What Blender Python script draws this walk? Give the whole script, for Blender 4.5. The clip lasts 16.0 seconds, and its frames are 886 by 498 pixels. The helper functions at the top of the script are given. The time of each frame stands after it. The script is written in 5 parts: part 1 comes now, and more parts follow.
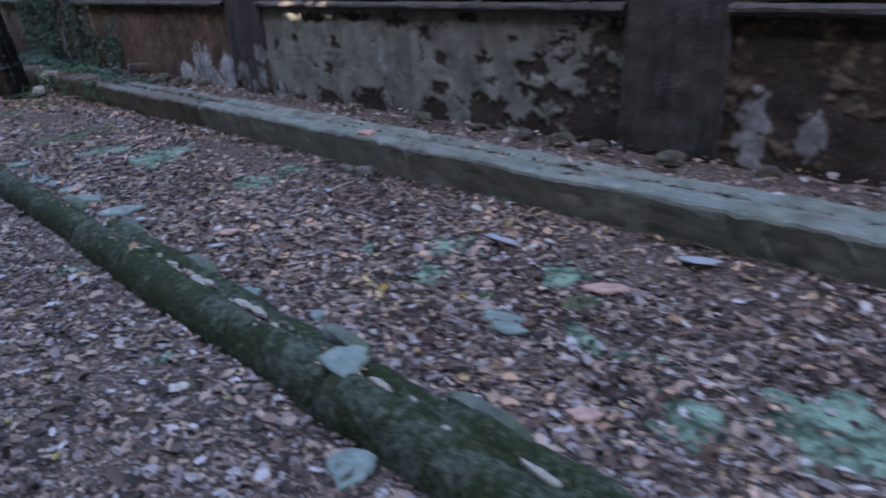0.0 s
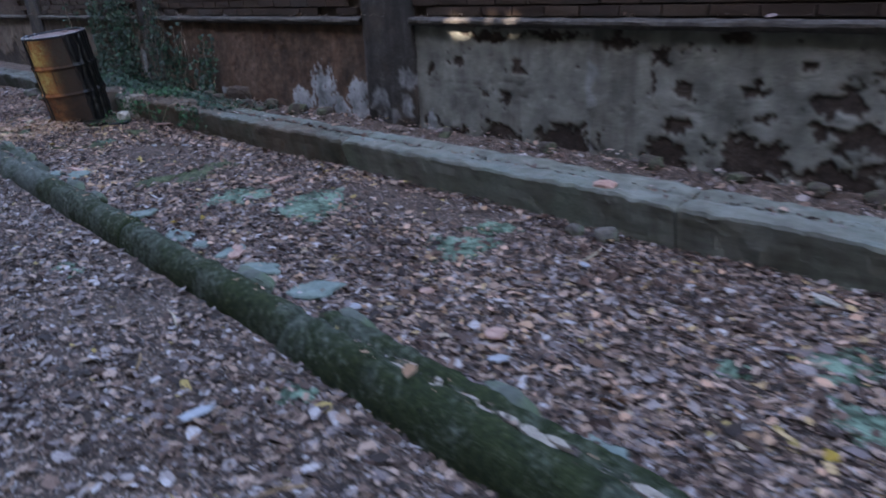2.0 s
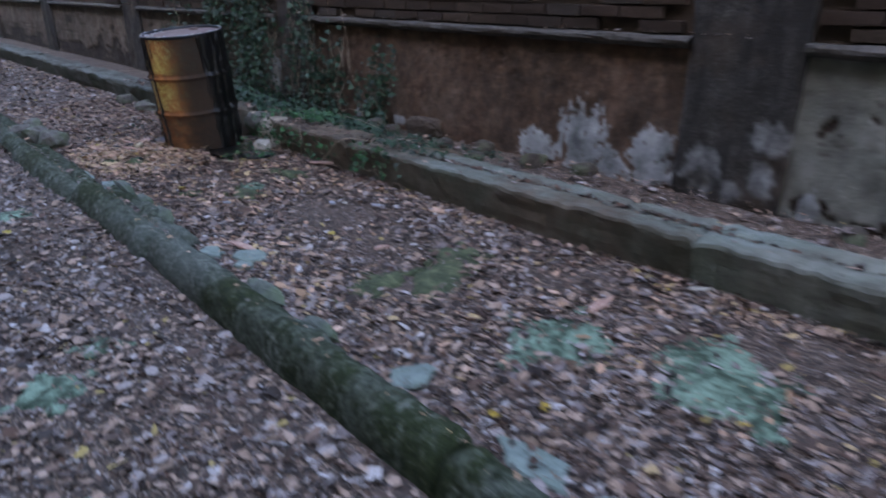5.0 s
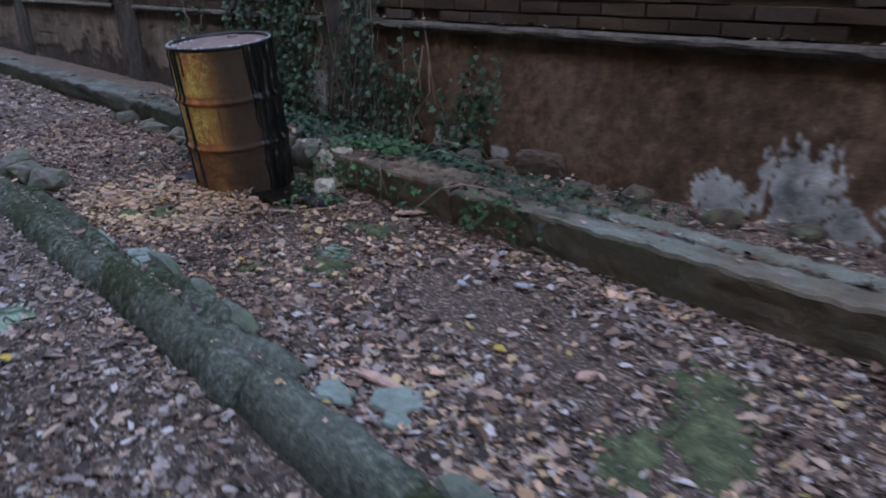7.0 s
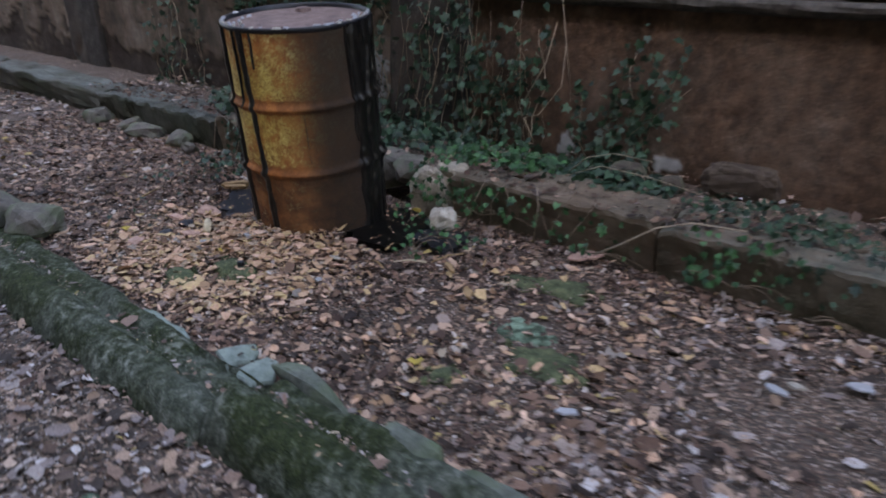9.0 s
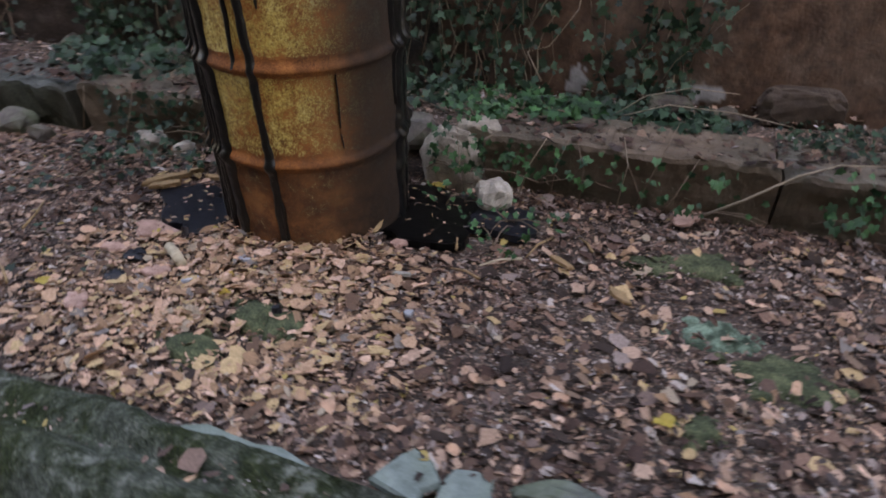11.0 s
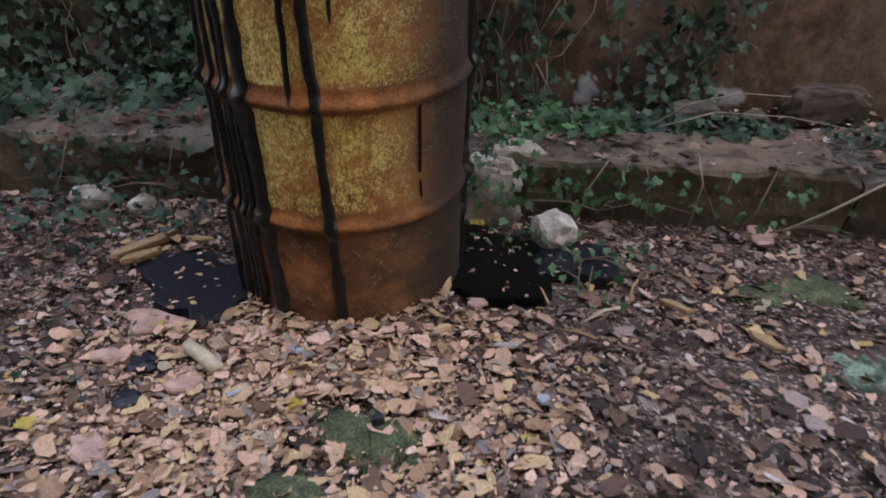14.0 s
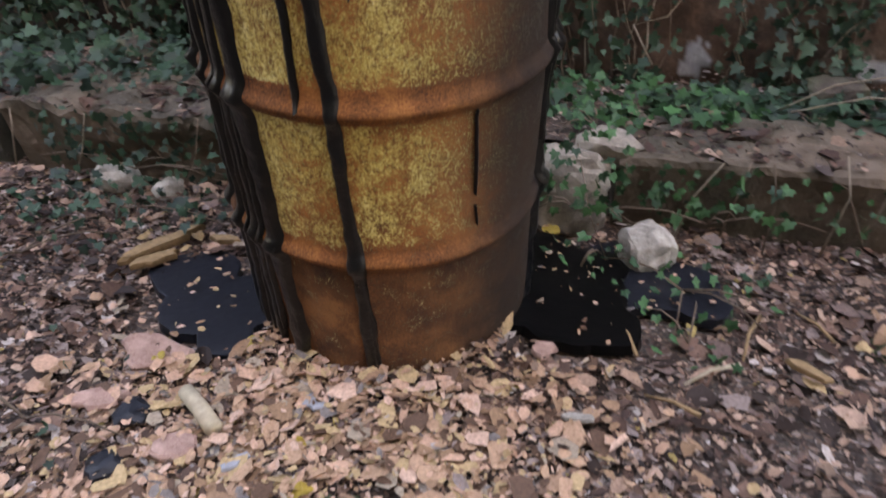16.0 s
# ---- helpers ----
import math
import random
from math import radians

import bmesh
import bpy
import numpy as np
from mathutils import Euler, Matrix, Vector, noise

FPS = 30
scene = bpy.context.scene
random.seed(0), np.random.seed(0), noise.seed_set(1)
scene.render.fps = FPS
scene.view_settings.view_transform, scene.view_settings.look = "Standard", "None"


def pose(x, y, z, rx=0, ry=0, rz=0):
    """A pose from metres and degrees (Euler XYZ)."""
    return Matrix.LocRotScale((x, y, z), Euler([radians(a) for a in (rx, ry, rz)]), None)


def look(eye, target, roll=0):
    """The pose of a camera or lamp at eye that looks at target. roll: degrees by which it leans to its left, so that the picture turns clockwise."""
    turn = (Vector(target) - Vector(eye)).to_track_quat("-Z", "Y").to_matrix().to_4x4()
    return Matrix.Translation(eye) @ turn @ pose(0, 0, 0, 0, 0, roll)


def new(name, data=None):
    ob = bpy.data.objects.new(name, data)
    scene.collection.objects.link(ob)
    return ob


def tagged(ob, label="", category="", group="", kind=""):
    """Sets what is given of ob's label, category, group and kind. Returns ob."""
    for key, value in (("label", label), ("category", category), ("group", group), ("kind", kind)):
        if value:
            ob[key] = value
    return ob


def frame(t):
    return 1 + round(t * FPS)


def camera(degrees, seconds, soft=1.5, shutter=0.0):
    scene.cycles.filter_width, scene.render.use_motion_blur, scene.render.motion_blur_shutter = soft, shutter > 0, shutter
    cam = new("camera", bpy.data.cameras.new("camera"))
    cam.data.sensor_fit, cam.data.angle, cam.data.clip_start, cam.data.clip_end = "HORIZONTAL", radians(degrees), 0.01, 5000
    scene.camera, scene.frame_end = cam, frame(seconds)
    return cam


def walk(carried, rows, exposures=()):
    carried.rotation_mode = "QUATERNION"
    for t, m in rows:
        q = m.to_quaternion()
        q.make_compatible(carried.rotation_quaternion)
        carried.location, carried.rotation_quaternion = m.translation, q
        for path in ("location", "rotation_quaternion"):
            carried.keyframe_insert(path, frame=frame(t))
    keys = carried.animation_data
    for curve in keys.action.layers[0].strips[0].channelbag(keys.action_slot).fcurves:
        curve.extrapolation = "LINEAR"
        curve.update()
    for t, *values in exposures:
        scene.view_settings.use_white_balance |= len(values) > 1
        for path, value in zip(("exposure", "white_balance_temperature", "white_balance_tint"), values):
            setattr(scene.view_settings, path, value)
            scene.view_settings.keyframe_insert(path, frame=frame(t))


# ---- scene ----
cam = camera(68.0, 16.0, soft=1.8, shutter=0.8)
SIZE = 1.05  # metres in one unit of the plan below
PATH = [
    (0, (0.196, -1.744, 1.246), (1.536, -0.498, 0.438), -2.9),
    (0.5, (0.144, -1.37, 1.235), (1.469, -0.112, 0.421), -1.9),
    (1, (0.08, -0.959, 1.226), (1.437, 0.277, 0.432), -2.3),
    (1.5, (0.103, -0.552, 1.222), (1.443, 0.721, 0.457), -3.3),
    (2, (0.102, -0.158, 1.228), (1.433, 1.128, 0.47), -2.6),
    (2.5, (0.087, 0.241, 1.232), (1.45, 1.493, 0.475), -3.0),
    (3, (0.148, 0.681, 1.197), (1.505, 1.949, 0.456), -1.4),
    (3.5, (0.188, 1.108, 1.19), (1.505, 2.416, 0.446), -0.7),
    (4, (0.212, 1.551, 1.182), (1.559, 2.842, 0.461), -0.8),
    (4.5, (0.283, 1.942, 1.171), (1.609, 3.262, 0.463), 0.1),
    (5, (0.353, 2.338, 1.179), (1.637, 3.689, 0.452), 0.6),
    (5.2, (0.363, 2.506, 1.163), (1.639, 3.878, 0.465), 0.3),
    (7.3, (0.587, 4.012, 1.177), (1.934, 5.282, 0.419), 0.7),
    (7.5, (0.607, 4.182, 1.185), (1.949, 5.441, 0.402), 0.6),
    (8, (0.644, 4.588, 1.164), (1.979, 5.845, 0.366), 0.7),
    (8.5, (0.635, 4.976, 1.143), (2.048, 6.165, 0.375), 0.2),
    (9, (0.652, 5.312, 1.085), (2.115, 6.421, 0.291), 1.2),
    (9.5, (0.709, 5.649, 1.05), (2.203, 6.682, 0.214), 0.3),
    (9.7, (0.719, 5.765, 1.046), (2.231, 6.747, 0.181), 1.2),
    (11.8, (0.836, 6.793, 0.904), (2.562, 7.148, -0.041), -0.4),
    (12, (0.837, 6.844, 0.893), (2.58, 7.209, -0.016), -1.0),
    (12.5, (0.889, 6.952, 0.897), (2.626, 7.299, -0.031), -1.6),
    (13, (0.983, 7.027, 0.877), (2.74, 7.243, -0.054), -0.6),
    (13.5, (1.02, 7.065, 0.888), (2.769, 7.216, -0.069), -0.8),
    (14, (1.055, 7.085, 0.906), (2.813, 7.26, -0.033), 0.8),
    (14.5, (1.157, 7.096, 0.907), (2.88, 7.331, -0.081), -0.4),
    (15, (1.285, 7.118, 0.902), (2.954, 7.372, -0.171), -1.0),
    (15.5, (1.365, 7.135, 0.883), (3.01, 7.419, -0.219), -0.2),
    (16, (1.432, 7.105, 0.89), (3.07, 7.487, -0.192), -0.5),
]
EXPOSURES = [(0, 3.1, 6800, 21), (5, 3.15, 7300, 20), (9, 3.2, 8600, 20), (12, 3.25, 9700, 27), (14, 3.36, 9500, 26), (16, 3.7, 9900, 26)]
walk(cam, [(t, look(SIZE * Vector(eye), SIZE * Vector(target), roll)) for t, eye, target, roll in PATH], EXPOSURES)

# ---- light: open sky, the sun held off by an added unseen hedge ----
world = bpy.data.worlds.new("sky")
scene.world = world
world.use_nodes = True
sky = world.node_tree.nodes.new("ShaderNodeTexSky")
sky.sky_type, sky.sun_disc = "NISHITA", False
sky.sun_elevation, sky.sun_rotation = radians(38.5), radians(251)
background = world.node_tree.nodes["Background"]
world.node_tree.links.new(sky.outputs["Color"], background.inputs["Color"])
background.inputs["Strength"].default_value = 0.15
sun_data = bpy.data.lights.new("sun", "SUN")
sun_data.energy, sun_data.angle, sun_data.color = 4.0, radians(0.5), (1.0, 0.93, 0.82)
sun = new("sun", sun_data)
SUNWARD = Vector((-0.74, -0.25, 0.625)).normalized()
sun.matrix_world = look(20 * SUNWARD, (0, 0, 0))


# ---- materials ----
class Nodes:
    """Short-hand for building one material's node tree."""

    def __init__(self, name, rough=0.85, metal=0.0, spec=0.3):
        self.m = bpy.data.materials.new(name)
        self.m.use_nodes = True
        self.t = self.m.node_tree
        self.b = self.t.nodes["Principled BSDF"]
        self.b.inputs["Roughness"].default_value = rough
        self.b.inputs["Metallic"].default_value = metal
        self.b.inputs["Specular IOR Level"].default_value = spec
        self.co = self.t.nodes.new("ShaderNodeTexCoord").outputs["Object"]

    def node(self, kind, **values):
        n = self.t.nodes.new(kind)
        for key, value in values.items():
            n.inputs[key].default_value = value
        return n

    def link(self, a, b):
        self.t.links.new(a, b)

    def stretched(self, sx, sy, sz):
        n = self.node("ShaderNodeMapping", Scale=(sx, sy, sz))
        self.link(self.co, n.inputs["Vector"])
        return n.outputs["Vector"]

    def noise(self, scale, detail=4.0, rough=0.55, co=None):
        n = self.node("ShaderNodeTexNoise", Scale=scale, Detail=detail, Roughness=rough)
        self.link(co or self.co, n.inputs["Vector"])
        return n.outputs["Fac"]

    def upward(self, fac, lo, hi):
        """Mask of up-facing faces where fac is high: pale growth, and KERB_BROWN's lowered top tone."""
        g = self.t.nodes.new("ShaderNodeNewGeometry")
        x = self.t.nodes.new("ShaderNodeSeparateXYZ")
        self.link(g.outputs["Normal"], x.inputs[0])
        return self.mix(1.0, self.ramp(x.outputs["Z"], [(0.55, 0.0), (0.9, 0.9)]), self.ramp(fac, [(lo, 0.0), (hi, 1.0)]), "MULTIPLY")

    def ramp(self, fac, stops, constant=False):
        n = self.t.nodes.new("ShaderNodeValToRGB")
        n.color_ramp.interpolation = "CONSTANT" if constant else "LINEAR"
        while len(n.color_ramp.elements) < len(stops):
            n.color_ramp.elements.new(0.5)
        for e, (p, c) in zip(n.color_ramp.elements, stops):
            e.position = p
            e.color = (c, c, c, 1) if isinstance(c, (int, float)) else (*c, 1)
        self.link(fac, n.inputs["Fac"])
        return n.outputs["Color"]

    def mix(self, fac, a, b, blend="MIX"):
        n = self.t.nodes.new("ShaderNodeMix")
        n.data_type, n.blend_type = "RGBA", blend
        for socket, value in ((n.inputs[0], fac), (n.inputs[6], a), (n.inputs[7], b)):
            if isinstance(value, tuple):
                socket.default_value = (*value, 1)
            elif isinstance(value, (int, float)):
                socket.default_value = value
            else:
                self.link(value, socket)
        return n.outputs[2]

    def attribute(self, name):
        n = self.t.nodes.new("ShaderNodeAttribute")
        n.attribute_name = name
        return n.outputs["Fac"]

    def done(self, colour, height=None, depth=0.004, strength=0.6, rough=None):
        self.link(colour, self.b.inputs["Base Color"])
        if height is not None:
            n = self.node("ShaderNodeBump", Strength=strength, Distance=depth)
            self.link(height, n.inputs["Height"])
            self.link(n.outputs["Normal"], self.b.inputs["Normal"])
        if rough is not None:
            self.link(rough, self.b.inputs["Roughness"])
        return self.m


def soil_material():
    n = Nodes("damp leaf mould", 0.9)
    fine, broad = n.noise(70, 6), n.noise(3, 3)
    earth = n.mix(n.ramp(broad, [(0.35, 0.0), (0.7, 1.0)]), n.ramp(fine, [(0.3, (0.02, 0.014, 0.011)), (0.7, (0.1, 0.075, 0.062))]),
                  n.ramp(fine, [(0.3, (0.03, 0.028, 0.022)), (0.75, (0.11, 0.09, 0.075))]))
    crumb = n.node("ShaderNodeTexVoronoi", Scale=150.0, Randomness=1.0)
    n.link(n.stretched(1, 0.75, 1), crumb.inputs["Vector"])
    split = n.t.nodes.new("ShaderNodeSeparateColor")
    n.link(crumb.outputs["Color"], split.inputs[0])
    tones = n.ramp(split.outputs[0], [(0.0, (0.03, 0.018, 0.013)), (0.3, (0.075, 0.045, 0.033)), (0.55, (0.14, 0.09, 0.065)), (0.75, (0.23, 0.155, 0.115)), (0.9, (0.32, 0.26, 0.225))], True)
    c = n.mix(n.ramp(n.mix(0.5, broad, split.outputs[1]), [(0.42, 0.0), (0.5, 0.85)]), earth, tones)
    return n.done(c, n.mix(0.5, fine, crumb.outputs["Distance"]), 0.01)


LEAF_TONES = [(0.0, (0.035, 0.023, 0.018)), (0.2, (0.1, 0.062, 0.047)), (0.36, (0.21, 0.132, 0.098)), (0.5, (0.36, 0.24, 0.175)),
              (0.6, (0.34, 0.285, 0.265)), (0.7, (0.46, 0.32, 0.245)), (0.81, (0.21, 0.165, 0.155)), (0.935, (0.5, 0.45, 0.43)), (0.99, (0.4, 0.29, 0.1))]
DRY_TONES = [(0.0, (0.137, 0.0741, 0.0456)), (0.14, (0.342, 0.199, 0.114)), (0.3, (0.524, 0.319, 0.199)), (0.5, (0.627, 0.376, 0.251)), (0.66, (0.547, 0.376, 0.194)),
             (0.8, (0.707, 0.456, 0.331)), (0.9, (0.41, 0.319, 0.228)), (0.96, (0.228, 0.194, 0.171))]


def leaf_material(name, tones, single=False, rough=0.7):
    n = Nodes(name, rough)
    if single:
        fac = n.t.nodes.new("ShaderNodeObjectInfo").outputs["Random"]
    else:
        fac = n.t.nodes.new("ShaderNodeNewGeometry").outputs["Random Per Island"]
    grain = n.noise(160, 4)
    c = n.mix(0.55, n.ramp(fac, tones, True), n.ramp(grain, [(0.3, 0.25), (0.7, 1.0)]), "MULTIPLY")
    return n.done(c, grain, 0.002, 0.5)


def kerb_moss_material(name, bare):
    n = Nodes(name, 0.92, spec=0.2)
    broad, mid, small, fine = n.noise(2.6, 5), n.noise(11, 6, 0.65), n.noise(38, 6, 0.65), n.noise(160, 6)
    moss = n.ramp(n.mix(0.5, fine, small), [(0.34, (0.006, 0.009, 0.006)), (0.48, (0.017, 0.025, 0.009)), (0.58, (0.033, 0.045, 0.015)), (0.7, (0.075, 0.092, 0.03))])
    stone = n.ramp(n.mix(0.5, small, fine), [(0.32, (0.03, 0.036, 0.03)), (0.5, (0.075, 0.088, 0.072)), (0.68, (0.2, 0.215, 0.18))])
    # feet have rubbed one stretch of the kerb bare
    along = n.t.nodes.new("ShaderNodeSeparateXYZ")
    n.link(n.co, along.inputs[0])
    reach = n.t.nodes.new("ShaderNodeMapRange")
    reach.inputs[1].default_value, reach.inputs[2].default_value = 4.3, 6.3
    n.link(along.outputs["Y"], reach.inputs[0])
    rubbed = n.ramp(reach.outputs[0], [(0.0, 0.0), (0.4, 0.13), (0.65, 0.13), (1.0, 0.0)])
    c = n.mix(n.ramp(n.mix(1.0, n.mix(0.6, broad, n.mix(0.5, mid, small)), rubbed, "ADD"), [(bare, 0.0), (bare + 0.06, 0.45), (bare + 0.15, 0.95)]), moss, stone)
    c = n.mix(n.ramp(n.mix(0.4, n.noise(4.5, 6, 0.7), small), [(bare + 0.1, 0.0), (bare + 0.18, 0.7)]), c, (0.21, 0.225, 0.19))
    c = n.mix(n.ramp(n.noise(70, 6, 0.8), [(0.6, 0.0), (0.66, 0.55)]), c, (0.22, 0.21, 0.15))
    return n.done(c, n.mix(0.5, fine, small), 0.016, 0.9)


def kerb_stone_material(name, stone_tones, green_tones, top_tones):
    n = Nodes(name, 0.88)
    broad, mid, fine = n.noise(1.6, 4), n.noise(9, 6), n.noise(90, 6)
    run = n.noise(5, 5, co=n.stretched(1, 1, 0.15))
    strata = n.noise(22, 6, 0.6, n.stretched(1, 0.18, 1.3))
    mid = n.mix(0.45, mid, strata)
    stone = n.ramp(mid, [(p, c) for p, c in zip((0.3, 0.5, 0.75), stone_tones)])
    green = n.ramp(fine, [(p, c) for p, c in zip((0.3, 0.75), green_tones)])
    c = n.mix(n.ramp(broad, [(0.42, 0.0), (0.62, 0.85)]), stone, green)
    c = n.mix(n.ramp(run, [(0.48, 0.0), (0.72, 0.42)]), c, (0.04, 0.031, 0.022))
    c = n.mix(n.upward(n.mix(0.5, n.noise(7, 6, 0.7, n.stretched(1, 0.25, 1)), broad), 0.45, 0.59), c, n.ramp(n.mix(0.5, fine, mid), [(p, c2) for p, c2 in zip((0.35, 0.65), top_tones)]))
    return n.done(c, n.mix(0.5, fine, mid), 0.012, 0.9)


def wall_material():
    n = Nodes("old lime plaster", 0.92)
    broad, mid, fine = n.noise(1.3, 5), n.noise(7, 6), n.noise(75, 6)
    streak = n.noise(3.5, 5, co=n.stretched(1, 1.6, 0.22))
    pale = n.ramp(mid, [(0.3, (0.09, 0.095, 0.083)), (0.5, (0.15, 0.158, 0.138)), (0.68, (0.215, 0.224, 0.2))])
    pale = n.mix(n.ramp(streak, [(0.5, 0.0), (0.7, 0.85)]), pale, (0.06, 0.062, 0.055))
    brown = n.ramp(n.mix(0.5, mid, broad), [(0.34, (0.03, 0.017, 0.01)), (0.48, (0.085, 0.046, 0.028)), (0.58, (0.125, 0.075, 0.05)), (0.68, (0.18, 0.128, 0.095))])
    brown = n.mix(0.75, brown, n.ramp(n.mix(0.4, n.noise(21, 6, 0.7), n.noise(5, 4, 0.6, n.stretched(1, 1.5, 0.5))), [(0.38, 0.3), (0.5, 0.8), (0.6, 1.25)]), "MULTIPLY")
    c = n.mix(n.attribute("brown"), pale, brown)
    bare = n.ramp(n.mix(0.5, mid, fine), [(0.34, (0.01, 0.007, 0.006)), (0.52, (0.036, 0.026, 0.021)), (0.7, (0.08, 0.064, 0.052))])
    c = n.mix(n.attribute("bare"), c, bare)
    lime = n.ramp(mid, [(0.3, (0.09, 0.098, 0.098)), (0.5, (0.24, 0.255, 0.26)), (0.65, (0.36, 0.38, 0.39))])
    c = n.mix(n.attribute("lime"), c, lime)
    return n.done(c, n.mix(0.4, fine, mid), 0.012, 0.7)


def pilaster_material():
    n = Nodes("streaked grey render", 0.92)
    broad, mid, fine = n.noise(3, 5), n.noise(16, 6, 0.65), n.noise(80, 5)
    streak = n.noise(6, 5, co=n.stretched(1, 1.4, 0.2))
    c = n.ramp(n.mix(0.5, mid, fine), [(0.3, (0.011, 0.01, 0.009)), (0.5, (0.036, 0.033, 0.03)), (0.68, (0.085, 0.08, 0.073))])
    c = n.mix(n.ramp(streak, [(0.45, 0.0), (0.62, 0.85)]), c, (0.018, 0.016, 0.015))
    c = n.mix(n.ramp(broad, [(0.5, 0.0), (0.64, 0.7)]), c, (0.06, 0.046, 0.036))
    c = n.mix(n.attribute("lime"), c, n.ramp(mid, [(0.3, (0.06, 0.062, 0.06)), (0.5, (0.15, 0.155, 0.155)), (0.68, (0.26, 0.27, 0.275))]))
    return n.done(c, n.mix(0.5, fine, mid), 0.01, 0.8)


def plain_stone(name, dark, light, scale=12, rough=0.9, green=0.0):
    n = Nodes(name, rough)
    mid, fine = n.noise(scale, 6), n.noise(scale * 9, 5)
    c = n.ramp(n.mix(0.35, mid, fine), [(0.3, dark), (0.65, light)])
    if green:
        c = n.mix(n.ramp(n.noise(scale * 0.4, 4), [(0.45, 0.0), (0.62, green)]), c, (0.07, 0.1, 0.05))
    return n.done(c, n.mix(0.5, mid, fine), 0.006, 0.7)


def brick_material():
    n = Nodes("sooty old brick", 0.92)
    fac = n.t.nodes.new("ShaderNodeObjectInfo").outputs["Random"]
    fine = n.noise(60, 5)
    c = n.ramp(fac, [(0.0, (0.032, 0.021, 0.015)), (0.4, (0.048, 0.03, 0.021)), (0.75, (0.066, 0.044, 0.03)), (1.0, (0.05, 0.04, 0.034))])
    c = n.mix(0.6, c, n.ramp(fine, [(0.3, 0.25), (0.7, 1.0)]), "MULTIPLY")
    return n.done(c, fine, 0.005)


def moss_patch_material():
    n = Nodes("pale green moss crust", 0.95)
    broad, mid, fine = n.noise(5, 4), n.noise(28, 5), n.noise(150, 5)
    dark = n.ramp(fine, [(0.3, (0.015, 0.03, 0.02)), (0.7, (0.05, 0.075, 0.045))])
    mint = n.ramp(fine, [(0.3, (0.09, 0.15, 0.1)), (0.7, (0.24, 0.345, 0.255))])
    c = n.mix(n.ramp(n.mix(0.5, broad, mid), [(0.43, 0.0), (0.58, 1.0)]), dark, mint)
    return n.done(c, n.mix(0.5, fine, mid), 0.006, 0.8)


def dark_moss_material():
    n = Nodes("dark ground moss", 0.95)
    mid, fine = n.noise(20, 5), n.noise(170, 5)
    c = n.ramp(n.mix(0.5, mid, fine), [(0.36, (0.014, 0.021, 0.012)), (0.5, (0.052, 0.066, 0.033)), (0.64, (0.13, 0.15, 0.075))])
    return n.done(c, fine, 0.006, 0.8)


